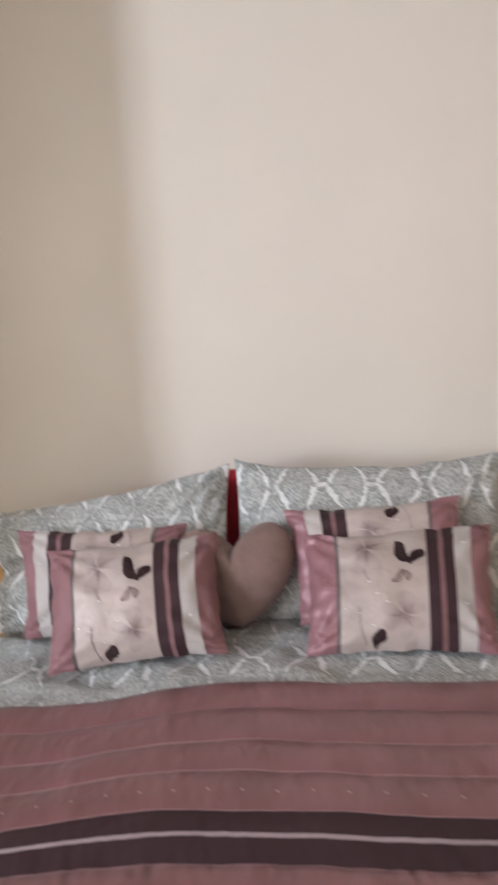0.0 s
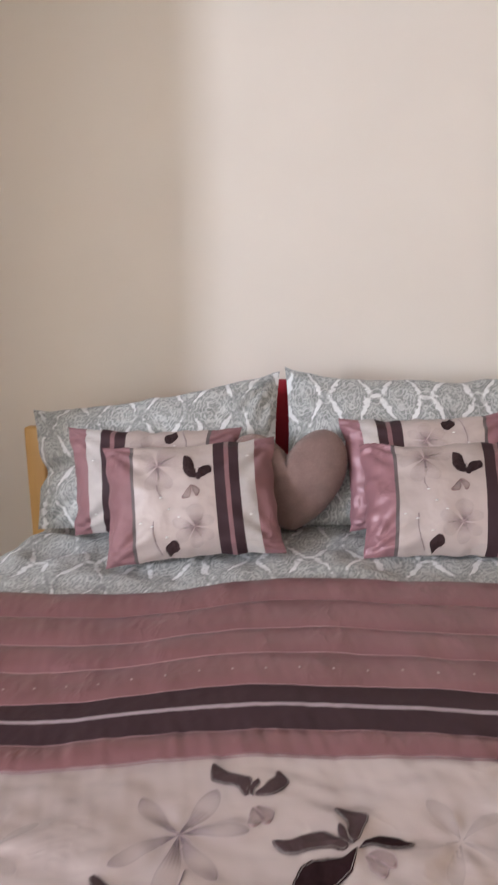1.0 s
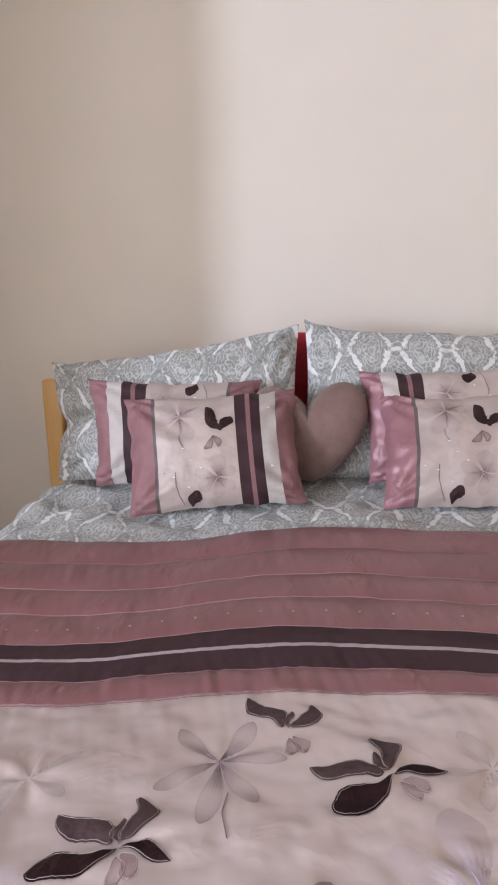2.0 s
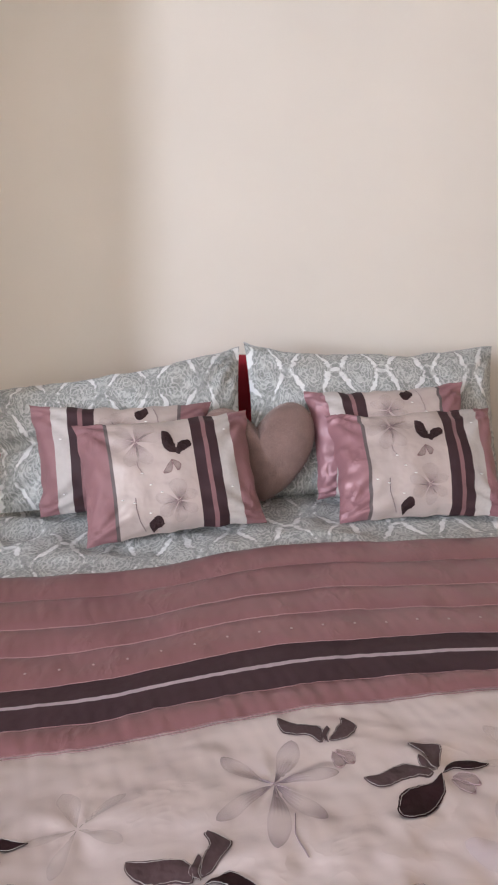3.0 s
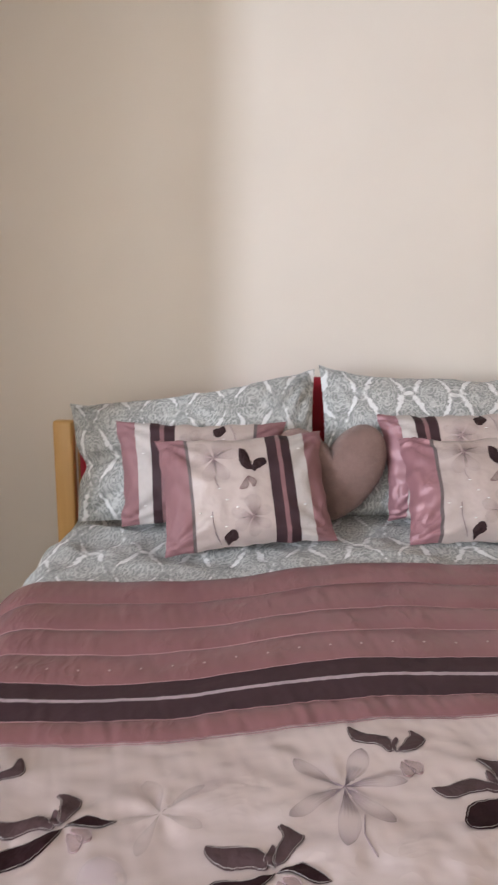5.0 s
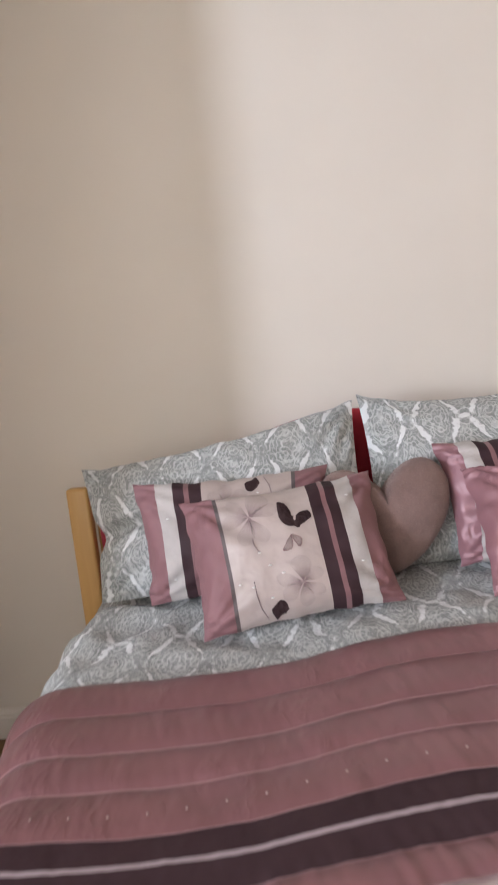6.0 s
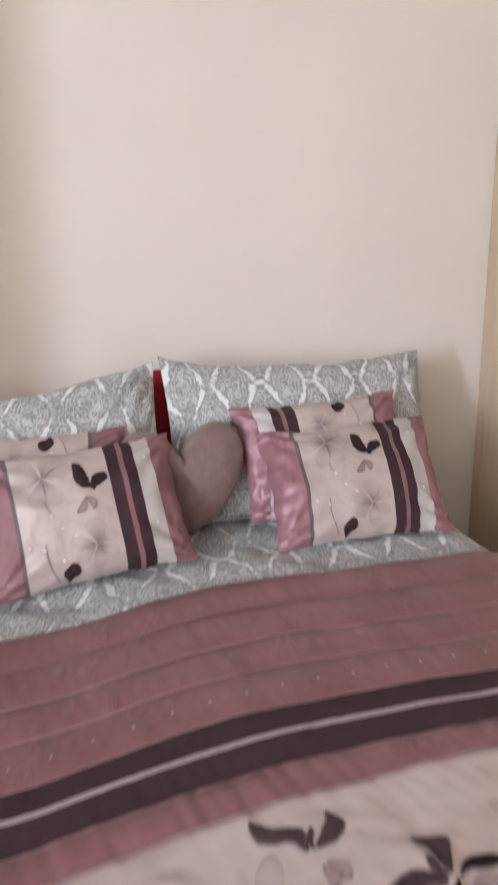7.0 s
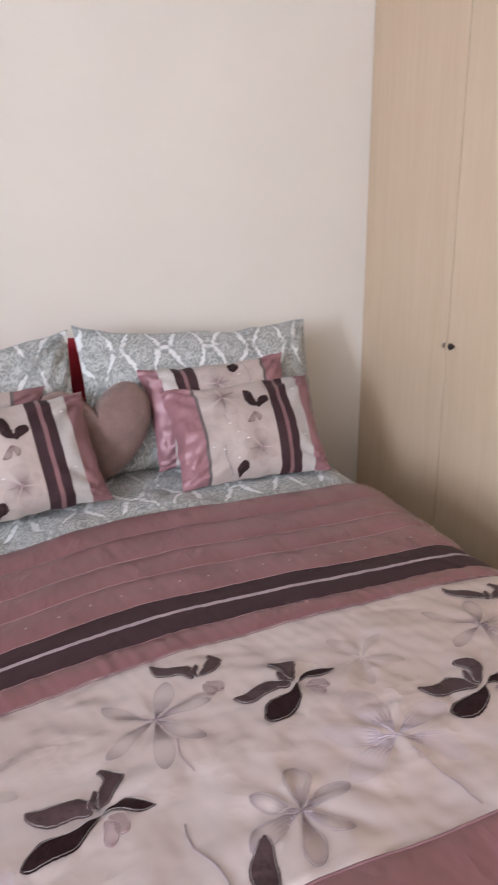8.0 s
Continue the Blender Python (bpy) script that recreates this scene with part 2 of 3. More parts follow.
GREYCORD = cloth("dark_grey_piping", (0.12, 0.095, 0.095), 0.6)
PETAL = organza("lilac_organza", (0.24, 0.175, 0.215), 0.85, 0.05, 0.42)
PETAL_WHITE = organza("white_organza", (0.60, 0.51, 0.60), 0.85, 0.16, 0.08, 0.34)
PETAL_PALE = organza("beige_organza", (0.46, 0.38, 0.36), 0.45, 0.10, 0.2)
PETAL_ROSE = organza("blush_organza", (0.30, 0.185, 0.19), 0.6, 0.30, 0.5)
PETAL_BLUSH = organza("pink_grey_organza", (0.32, 0.215, 0.235), 0.70, 0.07, 0.08)
PETAL_EDGE = cloth("rose_grey_thread", (0.22, 0.15, 0.16), 0.6)
PETAL_VEIN = cloth("lilac_grey_thread", (0.33, 0.27, 0.285), 0.6)
THREAD = cloth("mauve_thread", (0.24, 0.18, 0.20), 0.6)
SILVER = simple("silver_thread", (0.36, 0.33, 0.32), 0.4, 0.5)
SEQUIN = simple("clear_sequin", (0.33, 0.24, 0.24), 0.4, 0.2)
CRYSTAL = simple("crystal_sequin", (0.85, 0.84, 0.83), 0.12, 0.0)
HEART = plush("taupe_plush", (0.262, 0.174, 0.156))
BRASS = simple("dark_bronze", (0.06, 0.05, 0.045), 0.3, 0.9)
STEEL = simple("brushed_steel", (0.6, 0.58, 0.55), 0.3, 1.0)
GLASS = glass("window_glass")

# ---------------------------------------------------------------- mesh helpers


def thing(name, place, label, category, group="", kind=""):
    ob = new(name)
    ob.matrix_world = place if isinstance(place, Matrix) else Matrix.Translation(place)
    ob.empty_display_size = 0.05
    return tagged(ob, label, category, group, kind)


def part(name, bm, material, parent=None, label="", smooth=True):
    """Links a bmesh given in the world's metres as one mesh under its parent."""
    bmesh.ops.recalc_face_normals(bm, faces=bm.faces[:])
    me = bpy.data.meshes.new(name)
    bm.to_mesh(me)
    bm.free()
    me.materials.append(material)
    if smooth:
        me.polygons.foreach_set("use_smooth", [True] * len(me.polygons))
        me.update()
    ob = new(name, me)
    if parent is not None:
        up = parent
        m = Matrix()
        while up is not None:
            m = up.matrix_basis @ m
            up = up.parent
        me.transform(m.inverted())
        ob.parent = parent
    return tagged(ob, label)


def box(bm, lo, hi, bevel=0.0):
    r = bmesh.ops.create_cube(bm, size=1.0)
    for v in r["verts"]:
        v.co = Vector([lo[i] + (v.co[i] + 0.5) * (hi[i] - lo[i]) for i in range(3)])
    if bevel:
        es = {e for v in r["verts"] for e in v.link_edges}
        bmesh.ops.bevel(bm, geom=list(es), offset=bevel, segments=2, affect="EDGES", profile=0.6)
    return bm


def boxed(lo, hi, bevel=0.0):
    return box(bmesh.new(), lo, hi, bevel)


def sheet(nu, nv, f, uv=None):
    """A grid of nu by nv quads through f(i/nu, j/nv)."""
    bm = bmesh.new()
    vs = [[bm.verts.new(f(i / nu, j / nv)) for j in range(nv + 1)] for i in range(nu + 1)]
    layer = bm.loops.layers.uv.new("UVMap") if uv else None
    for i in range(nu):
        for j in range(nv):
            face = bm.faces.new((vs[i][j], vs[i + 1][j], vs[i + 1][j + 1], vs[i][j + 1]))
            if uv:
                for loop, (a, b) in zip(face.loops, ((i, j), (i + 1, j), (i + 1, j + 1), (i, j + 1))):
                    loop[layer].uv = uv(a / nu, b / nv)
    return bm


def tube(bm, pts, radius, sides=6, closed=False):
    """A round cord along points."""
    n = len(pts)
    rings = []
    for i, p in enumerate(pts):
        a = pts[(i - 1) % n] if closed or i > 0 else pts[i]
        b = pts[(i + 1) % n] if closed or i < n - 1 else pts[i]
        d = (Vector(b) - Vector(a)).normalized()
        e = d.cross(Vector((0, 0, 1)))
        e = e.normalized() if e.length > 1e-4 else Vector((1, 0, 0))
        g = d.cross(e)
        rings.append([bm.verts.new(Vector(p) + radius * (math.cos(2 * math.pi * k / sides) * e + math.sin(2 * math.pi * k / sides) * g)) for k in range(sides)])
    last = n if closed else n - 1
    for i in range(last):
        r, q = rings[i], rings[(i + 1) % n]
        for k in range(sides):
            bm.faces.new((r[k], r[(k + 1) % sides], q[(k + 1) % sides], q[k]))
    if not closed:
        bm.faces.new(rings[0])
        bm.faces.new(rings[-1])
    return bm


def ease(a, b, x):
    t = min(1, max(0, (x - a) / (b - a)))
    return t * t * (3 - 2 * t)


def wob(x, y, z=0.0):
    return noise.noise((x, y, z))


# ---------------------------------------------------------------- the room
Y_WALL, X_WARD, X_PIER, X_WEST, Y_SOUTH, H = 0.06, 1.048, -1.205, -2.6, -3.6, 2.4


def structure(name, bm, material, label, category):
    return tagged(part(name, bm, material, None, label, smooth=False), category=category, kind="structure")


structure("floor", boxed((X_WEST - 0.2, Y_SOUTH - 0.2, -0.1), (1.9, 0.26, -0.012)), FLOOR, "warm oak laminate floor boards beside the bed", "floor")
structure("ceiling", boxed((X_WEST - 0.2, Y_SOUTH - 0.2, H), (1.9, 0.26, H + 0.1)), CEIL, "plain white painted ceiling over the bedroom", "ceiling")
structure("wall_north", boxed((X_WEST - 0.2, Y_WALL, -0.1), (1.9, Y_WALL + 0.2, H)), WALL, "smooth cream painted wall behind the headboard", "wall")
structure("wall_east", boxed((1.66, Y_SOUTH - 0.2, -0.1), (1.9, Y_WALL, H)), WALL, "cream painted wall behind the wardrobe", "wall")
# Added out of view: blocks the west lamp, so wall_north's left part falls in shade.
structure("shade_pier", boxed((X_WEST, -1.25, -0.1), (X_PIER, Y_WALL, H), 0.008), WALL, "unseen cream projecting wall added to shade the wall beside the bed", "wall")


def wall_with_opening(name, axis, face, depth, span, a, b, z0, z1, label):
    """A wall slab with one window opening; axis is the way that it runs."""
    bm = bmesh.new()
    for lo, hi, zl, zh in ((span[0], a, -0.1, H), (b, span[1], -0.1, H), (a, b, -0.1, z0), (a, b, z1, H)):
        if axis == "x":
            box(bm, (lo, min(face, face + depth), zl), (hi, max(face, face + depth), zh))
        else:
            box(bm, (min(face, face + depth), lo, zl), (max(face, face + depth), hi, zh))
    structure(name, bm, WALL, label, "wall")


wall_with_opening("wall_west", "y", X_WEST, -0.2, (Y_SOUTH - 0.2, -1.25), -3.32, -2.98, 0.88, 2.08, "cream painted wall with a narrow window")
# This opening is added only to house the south fill lamp.
wall_with_opening("wall_south", "x", Y_SOUTH, -0.2, (X_WEST, 1.66), -2.12, -0.88, 0.78, 1.92, "unseen cream painted wall with an added wide window for the fill lamp")


def window(name, axis, face, a, b, z0, z1):
    w = thing(name, ((face, (a + b) / 2, z0) if axis == "y" else ((a + b) / 2, face, z0)), "unseen white framed window behind an area lamp", "window", kind="structure")

    def slab(lo, hi, zl, zh, d0, d1, bev=0.004):
        if axis == "y":
            return boxed((face + d0, lo, zl), (face + d1, hi, zh), bev)
        return boxed((lo, face + d0, zl), (hi, face + d1, zh), bev)

    f = 0.04
    for lo, hi, zl, zh in ((a, a + f, z0, z1), (b - f, b, z0, z1), (a + f, b - f, z0, z0 + f), (a + f, b - f, z1 - f, z1)):
        part("window_frame", slab(lo, hi, zl, zh, -0.13, -0.06), GLOSS, w, smooth=False)
    pane = part("pane", slab(a + f, b - f, z0 + f, z1 - f, -0.1, -0.094, 0), GLASS, w, "clear glass pane", smooth=False)
    pane.visible_shadow = False


window("window_1", "y", X_WEST, -3.32, -2.98, 0.88, 2.08)
# Unseen frame added round the south fill lamp.
window("fill_window", "x", Y_SOUTH, -2.12, -0.88, 0.78, 1.92)


def skirting(x0, x1):
    """A skirting board with a rounded top edge and a small step."""
    prof = [(0, 0), (-0.016, 0), (-0.016, 0.070), (-0.013, 0.076), (-0.013, 0.083), (-0.007, 0.093), (0, 0.096)]
    bm = bmesh.new()
    rows = [[bm.verts.new((x, Y_WALL + dy, z - 0.012)) for dy, z in prof] for x in (x0, x1)]
    for i in range(len(prof) - 1):
        bm.faces.new((rows[0][i], rows[1][i], rows[1][i + 1], rows[0][i + 1]))
    structure("baseboard", bm, GLOSS, "white gloss skirting board along the wall", "baseboard")


skirting(X_PIER, X_WARD)

# floor boards, each its own plank
floor_ob = bpy.data.objects["floor"]
plank_mesh = {}
for i in range(9):
    for j in range(3):
        x0, y0 = X_PIER + 0.002 + i * 0.19, Y_WALL - 0.02 - (j + 1) * 1.2 + (0.4 * (i % 3) - 0.4)
        y1 = min(Y_WALL - 0.018, y0 + 1.197)
        y0 = max(y0, Y_SOUTH + 0.003)
        if y1 - y0 < 0.1 or x0 > 1.0:
            continue
        key = round(y1 - y0, 3)
        if key not in plank_mesh:
            bm = boxed((0, 0, -0.0115), (0.188, y1 - y0, 0.0), 0.0012)
            me = bpy.data.meshes.new("plank")
            bm.to_mesh(me)
            bm.free()
            me.materials.append(FLOOR)
            plank_mesh[key] = me
        ob = new("plank", plank_mesh[key])
        ob.location = (x0, y0, 0.0)
        ob.parent = floor_ob

# ---------------------------------------------------------------- wardrobe
wardrobe = thing("wardrobe", (X_WARD + 0.3, -1.2, 0), "tall pale maple fitted wardrobe with plain flush doors", "wardrobe")
part("body", boxed((X_WARD + 0.026, -2.46, 0.0), (1.655, Y_WALL - 0.003, 2.3)), MAPLE, wardrobe, smooth=False)
part("filler_strip", boxed((X_WARD + 0.002, Y_WALL - 0.045, 0.06), (X_WARD + 0.02, Y_WALL - 0.004, 2.3), 0.001), MAPLE, wardrobe, smooth=False)
part("plinth", boxed((X_WARD + 0.012, -2.46, 0.0), (X_WARD + 0.02, Y_WALL - 0.02, 0.058)), MAPLE, wardrobe, smooth=False)
seams = [Y_WALL - 0.047, -0.440, -0.92, -1.41, -1.91, -2.40]


def knob(place, parent):
    bm = bmesh.new()
    prof = [(0.0, 0.0055), (0.006, 0.005), (0.008, 0.009), (0.012, 0.0105), (0.015, 0.008), (0.016, 0.0)]
    rings = []
    for d, r in prof:
        rings.append([bm.verts.new((place[0] - d, place[1] + r * math.cos(k * math.pi / 6), place[2] + r * math.sin(k * math.pi / 6))) for k in range(12)])
    for a, b in zip(rings, rings[1:]):
        for k in range(12):
            bm.faces.new((a[k], a[(k + 1) % 12], b[(k + 1) % 12], b[k]))
    bmesh.ops.remove_doubles(bm, verts=bm.verts[:], dist=1e-5)
    part("knob", bm, BRASS, parent, "small dark bronze knob")


for i, (a, b) in enumerate(zip(seams, seams[1:])):
    door = part("door", boxed((X_WARD, b + 0.0022, 0.06), (X_WARD + 0.019, a - 0.0022, 2.3), 0.0015), MAPLE, wardrobe, smooth=False)
    if i in (1, 3):
        knob((X_WARD, a - 0.032, 0.921), door)
    if i == 0:
        hook = bmesh.new()
        box(hook, (X_WARD - 0.004, b + 0.004, 0.914), (X_WARD, b + 0.018, 0.928), 0.001)
        part("catch_plate", hook, STEEL, door, "small steel catch plate", smooth=False)

# ---------------------------------------------------------------- bed
A_L, A_R, R_EDGE, Y_FOOT = -0.56, 0.59, 0.115, -1.95


def bed_top(x, y):
    """Height of the bedding: the far half sags and the surface is rumpled."""
    z = 0.593 + 0.03 * x - 0.022 * ease(0.08, -0.34, x)
    z -= 0.009 * math.exp(-((y + 1.04) / 0.16) ** 2) * ease(0.0, -0.45, x)
    z += 0.013 * (1 - ease(-0.66, -0.98, y))
    z += 0.006 * wob(x * 3.1, y * 3.0, 2.0) + 0.0028 * wob(x * 9, y * 8, 5.0)
    return z


def on_bed(s, y, lift=0.0):
    """A place on the bedding: s runs across the bed and on down its sides."""
    x, drop, out = s, 0.0, 0.0
    far = A_L - 0.035 * ease(-1.0, -0.68, y)
    edge = far if s < far else A_R if s > A_R else None
    if edge is not None:
        d, way = abs(s - edge), (-1 if s < 0 else 1)
        a = min(d / R_EDGE, 1.42)
        rest = max(0.0, d - 1.42 * R_EDGE)
        x = edge + way * ((R_EDGE + lift) * math.sin(a) + rest * math.cos(1.42))
        x += way * 0.012 * wob(y * 5, rest * 4) * min(1, rest * 8)
        drop = (R_EDGE + lift) * (1 - math.cos(a)) + rest * math.sin(1.42)
        z = bed_top(edge, y) + lift - drop
    else:
        z = bed_top(x, y) + lift
    yy = y
    if y < Y_FOOT:
        d = Y_FOOT - y
        a = min(d / R_EDGE, 1.45)
        rest = max(0.0, d - 1.45 * R_EDGE)
        yy = Y_FOOT - (R_EDGE + lift) * math.sin(a) - rest * math.cos(1.45)
        z -= R_EDGE * (1 - math.cos(a)) + rest * math.sin(1.45)
    return Vector((x, yy, max(z, 0.06)))


bed = thing("bed", (0, -1.0, 0), "double bed with a pine framed red upholstered headboard", "bed")
part("mattress", boxed((-0.63, -2.0, 0.33), (0.675, -0.11, 0.49), 0.045), WHITE, bed, "white quilted mattress")
for x in (-0.70, 0.68):
    part("side_rail", boxed((x, -2.04, 0.20), (x + 0.03, -0.10, 0.33), 0.004), PINE, bed, smooth=False)
part("foot_rail", boxed((-0.67, -2.04, 0.20), (0.68, -2.012, 0.33), 0.004), PINE, bed, smooth=False)
for x in (-0.70, 0.65):
    part("leg", boxed((x, -2.03, 0.0), (x + 0.06, -1.97, 0.20), 0.004), PINE, bed, smooth=False)
head = part("headboard", boxed((-0.73, -0.03, 0.25), (0.705, -0.005, 0.77), 0.004), PINE, bed, "lacquered pine headboard", smooth=False)


def headboard_panel():
    """An upholstered panel with an arched top."""
    n = 40

    def top(x):
        return 0.765 + 0.182 * math.cos(min(1.0, abs(x) / 0.72) * math.pi / 2) ** 2

    def f(u, v):
        x = -0.715 + 1.41 * u
        zt = top(x)
        b = 4 * v * (1 - v)
        return Vector((x, -0.055 - 0.022 * min(1, 6 * u * (1 - u)) * b ** 0.35, 0.40 + (zt - 0.40) * v))

    front = sheet(n, 14, f)
    geo = bmesh.ops.extrude_face_region(front, geom=front.faces[:])
    for v in [g for g in geo["geom"] if isinstance(g, bmesh.types.BMVert)]:
        v.co.y = -0.032
    return front


part("upholstery", headboard_panel(), RED, head, "dark red upholstered panel")
for x0, x1 in ((-0.788, -0.728), (0.702, 0.758)):
    bm = boxed((x0, -0.085, 0.0), (x1, -0.045, 0.80), 0.008)
    part("post", bm, PINE, head, "pale lacquered pine post")

# grey paisley duvet over the mattress
duvet = thing("duvet", (0, -1.0, 0.56), "grey and white paisley cotton duvet spread over the mattress", "duvet")


def duvet_point(u, v):
    s, y = -0.98 + 2.0 * u, -0.16 - 1.80 * v
    fold = (0.015 + 0.010 * ease(-0.1, -0.5, s)) * wob(s * 7, y * 11, 7) + 0.008 * wob(s * 19, y * 17, 3) - 0.010 * abs(wob(s * 9 + y * 5, y * 15 - s * 6, 4.4))
    near = 1 - ease(-0.62, -0.70, y)
    p = on_bed(s, y, 0.0)
    p.z += (fold + 0.003) * near
    return p


part("cover", sheet(150, 110, duvet_point, lambda u, v: (2.0 * u, 1.8 * v)), PAISLEY, duvet)

hem_line = [duvet_point(i / 90, 0.0) + Vector((0, 0.002, 0.003)) for i in range(91)]
part("hem", tube(bmesh.new(), hem_line, 0.004, 6), GREYHEM, duvet, "pale grey stitched hem")

# ---------------------------------------------------------------- bedspread
spread = thing("bedspread", (0, -1.4, 0.62), "mauve and cream satin bedspread with dark bands and flower applique", "bedspread")
LIFT, S0, S1 = 0.014, -0.96, 1.0


def puff(y, rows):
    for a, b, h in rows:
        if b <= y <= a:
            t = (a - y) / (a - b)
            return h * (4 * t * (1 - t)) ** 0.6
    return 0.0


QUILT = [(-0.688, -0.778, 0.006), (-0.778, -0.873, 0.007), (-0.873, -0.952, 0.007), (-0.952, -1.042, 0.006),
         (-1.042, -1.146, 0.003), (-1.146, -1.198, 0.005), (-1.198, -1.62, 0.006), (-1.62, -1.70, 0.005), (-1.70, -1.80, 0.003), (-1.80, -2.35, 0.006)]


PUCKERS = [(x + dx, y, k) for dx in (-0.525, 0.0, 0.525)
           for x, y, k in ((-0.030, -1.333, 6), (0.235, -1.480, 5), (0.082, -1.540, 6), (0.275, -1.335, 5), (0.160, -1.344, 4), (-0.113, -1.428, 4))]


def gathers(s, y):
    """The satin draws in round each sewn flower, and falls in loose slanting folds towards the foot."""
    if not -1.205 > y > -1.62:
        return 0.0
    h = 0.0
    for px, py, k in PUCKERS:
        dx, dy = s - px, y - py
        r2 = dx * dx + dy * dy
        if r2 < 0.03:
            h += 0.0026 * math.exp(-r2 / 0.0052) * math.cos((k + 1) * math.atan2(dy, dx) + 9 * px) * min(1.0, r2 / 0.0004)
    h += 0.0075 * wob((s + 0.5 * y) * 7, (y - 0.35 * s) * 17, 3.1) * (0.25 + 0.75 * ease(-1.36, -1.54, y))
    h += 0.0085 * abs(wob((s - 0.4 * y) * 14, (y + 0.3 * s) * 24, 5.1)) * (0.35 + 0.65 * ease(-1.3, -1.5, y))
    h += 0.0012 * wob(s * 17, y * 4, 7.7) * (1 - ease(-1.22, -1.34, y))
    return h


def spread_point(s, y, extra=0.0):
    """A place on the bedspread; its rows run nearly straight across the bed."""
    yy = y - 0.042 * ease(0.12, -0.32, s) + 0.006 * wob(s * 1.7, 4.0) + 0.004 * wob(s * 6, y * 3, 8.0)
    yy -= 0.011 * ease(0.02, 0.34, s) * ease(-1.20, -1.13, y)
    lift = LIFT + puff(y, QUILT) + extra
    lift += (0.0010 + 0.0016 * math.exp(-((y + 1.17) / 0.05) ** 2)) * wob(s * 74 + y * 24, y * 12, 1.5) + 0.0022 * wob(s * 15, y * 22, 6.5)
    lift += 0.0015 * wob(s * 8 - y * 5, y * 13 + s * 4, 9.5) * ease(-1.2, -1.3, y)
    lift += gathers(s, y)
    return on_bed(s, yy, lift)


def panel(name, y0, y1, material, label="", nu=480, hem=False, step=0.011):
    nv = max(2, int(round((y0 - y1) / step)))
    bm = sheet(nu, nv, lambda u, v: spread_point(S0 + (S1 - S0) * u, y0 + (y1 - y0) * v))
    if hem:
        bm.verts.ensure_lookup_table()
        rim = [bm.verts[i * (nv + 1)] for i in range(nu + 1)]
        low = [bm.verts.new(v.co + Vector((0, 0.006, -0.006))) for v in rim]
        low2 = [bm.verts.new(v.co + Vector((0, 0.002, -0.018))) for v in rim]
        for i in range(nu):
            bm.faces.new((rim[i], rim[i + 1], low[i + 1], low[i]))
            bm.faces.new((low[i], low[i + 1], low2[i + 1], low2[i]))
    return part(name, bm, material, spread, label)


for i, (a, b, _) in enumerate(QUILT[:4]):
    panel("quilted_strip", a, b, MAUVE, "dusky mauve quilted strip", hem=(i == 0))
panel("dark_band", -1.042, -1.090, DARK, "dark aubergine band")
panel("rose_ribbon", -1.090, -1.0985, CORD, "narrow pale rose ribbon")
panel("dark_band", -1.0985, -1.146, DARK, "dark aubergine band")
panel("mauve_strip", -1.146, -1.198, MAUVE, "dusky mauve strip")
panel("cream_panel", -1.198, -1.62, CREAM, "wide cream satin panel", 420, step=0.006)
panel("mauve_strip", -1.62, -1.70, MAUVE, "dusky mauve strip")
panel("dark_band", -1.70, -1.80, DARK, "dark aubergine band")
panel("mauve_strip", -1.80, -2.33, MAUVE, "dusky mauve strip")


def cord(y, radius, material, name="piping", lift=0.0):
    pts = [spread_point(S0 + (S1 - S0) * i / 160, y, lift) for i in range(161)]
    part(name, tube(bmesh.new(), pts, radius, 5), material, spread)


for y, r in ((-0.778, 0.0007), (-0.873, 0.0010), (-0.952, 0.0009)):
    cord(y, r, PIPING if y < -0.8 else ROSE, lift=0.0005)
for y in (-1.043, -1.146):
    cord(y, 0.0006, PIPING, "stitching", 0.0005)
cord(-1.198, 0.0012, ROSE, lift=0.0009)
cord(-1.204, 0.0006, ROSE, "stitching", 0.0008)
cord(-1.62, 0.0016, ROSE, lift=0.0005)


def dome(radius, high):
    bm = bmesh.new()
    rings = []
    for r, h in ((1, 0), (0.8, 0.6), (0.35, 1.0)):
        rings.append([bm.verts.new((radius * r * math.cos(k * math.pi / 4), radius * r * math.sin(k * math.pi / 4), high * h)) for k in range(8)])
    for a, b in zip(rings, rings[1:]):
        for k in range(8):
            bm.faces.new((a[k], a[(k + 1) % 8], b[(k + 1) % 8], b[k]))
    bm.faces.new(rings[-1])
    me = bpy.data.meshes.new("stud")
    bm.to_mesh(me)
    bm.free()
    return me


STUD = dome(0.0023, 0.0014)
STUD.materials.append(SEQUIN)
GEM = dome(0.0038, 0.0020)
GEM.materials.append(CRYSTAL)


def stud(place, parent, name="stud", mesh=None):
    ob = new(name, mesh or STUD)
    ob.parent = parent
    m = Matrix()
    up = parent
    while up is not None:
        m = up.matrix_basis @ m
        up = up.parent
    ob.location = m.inverted() @ place
    return ob


for i in range(24):
    stud(spread_point(-0.60 + 0.053 * i, -1.007 + random.uniform(-0.002, 0.002), 0.001), spread)


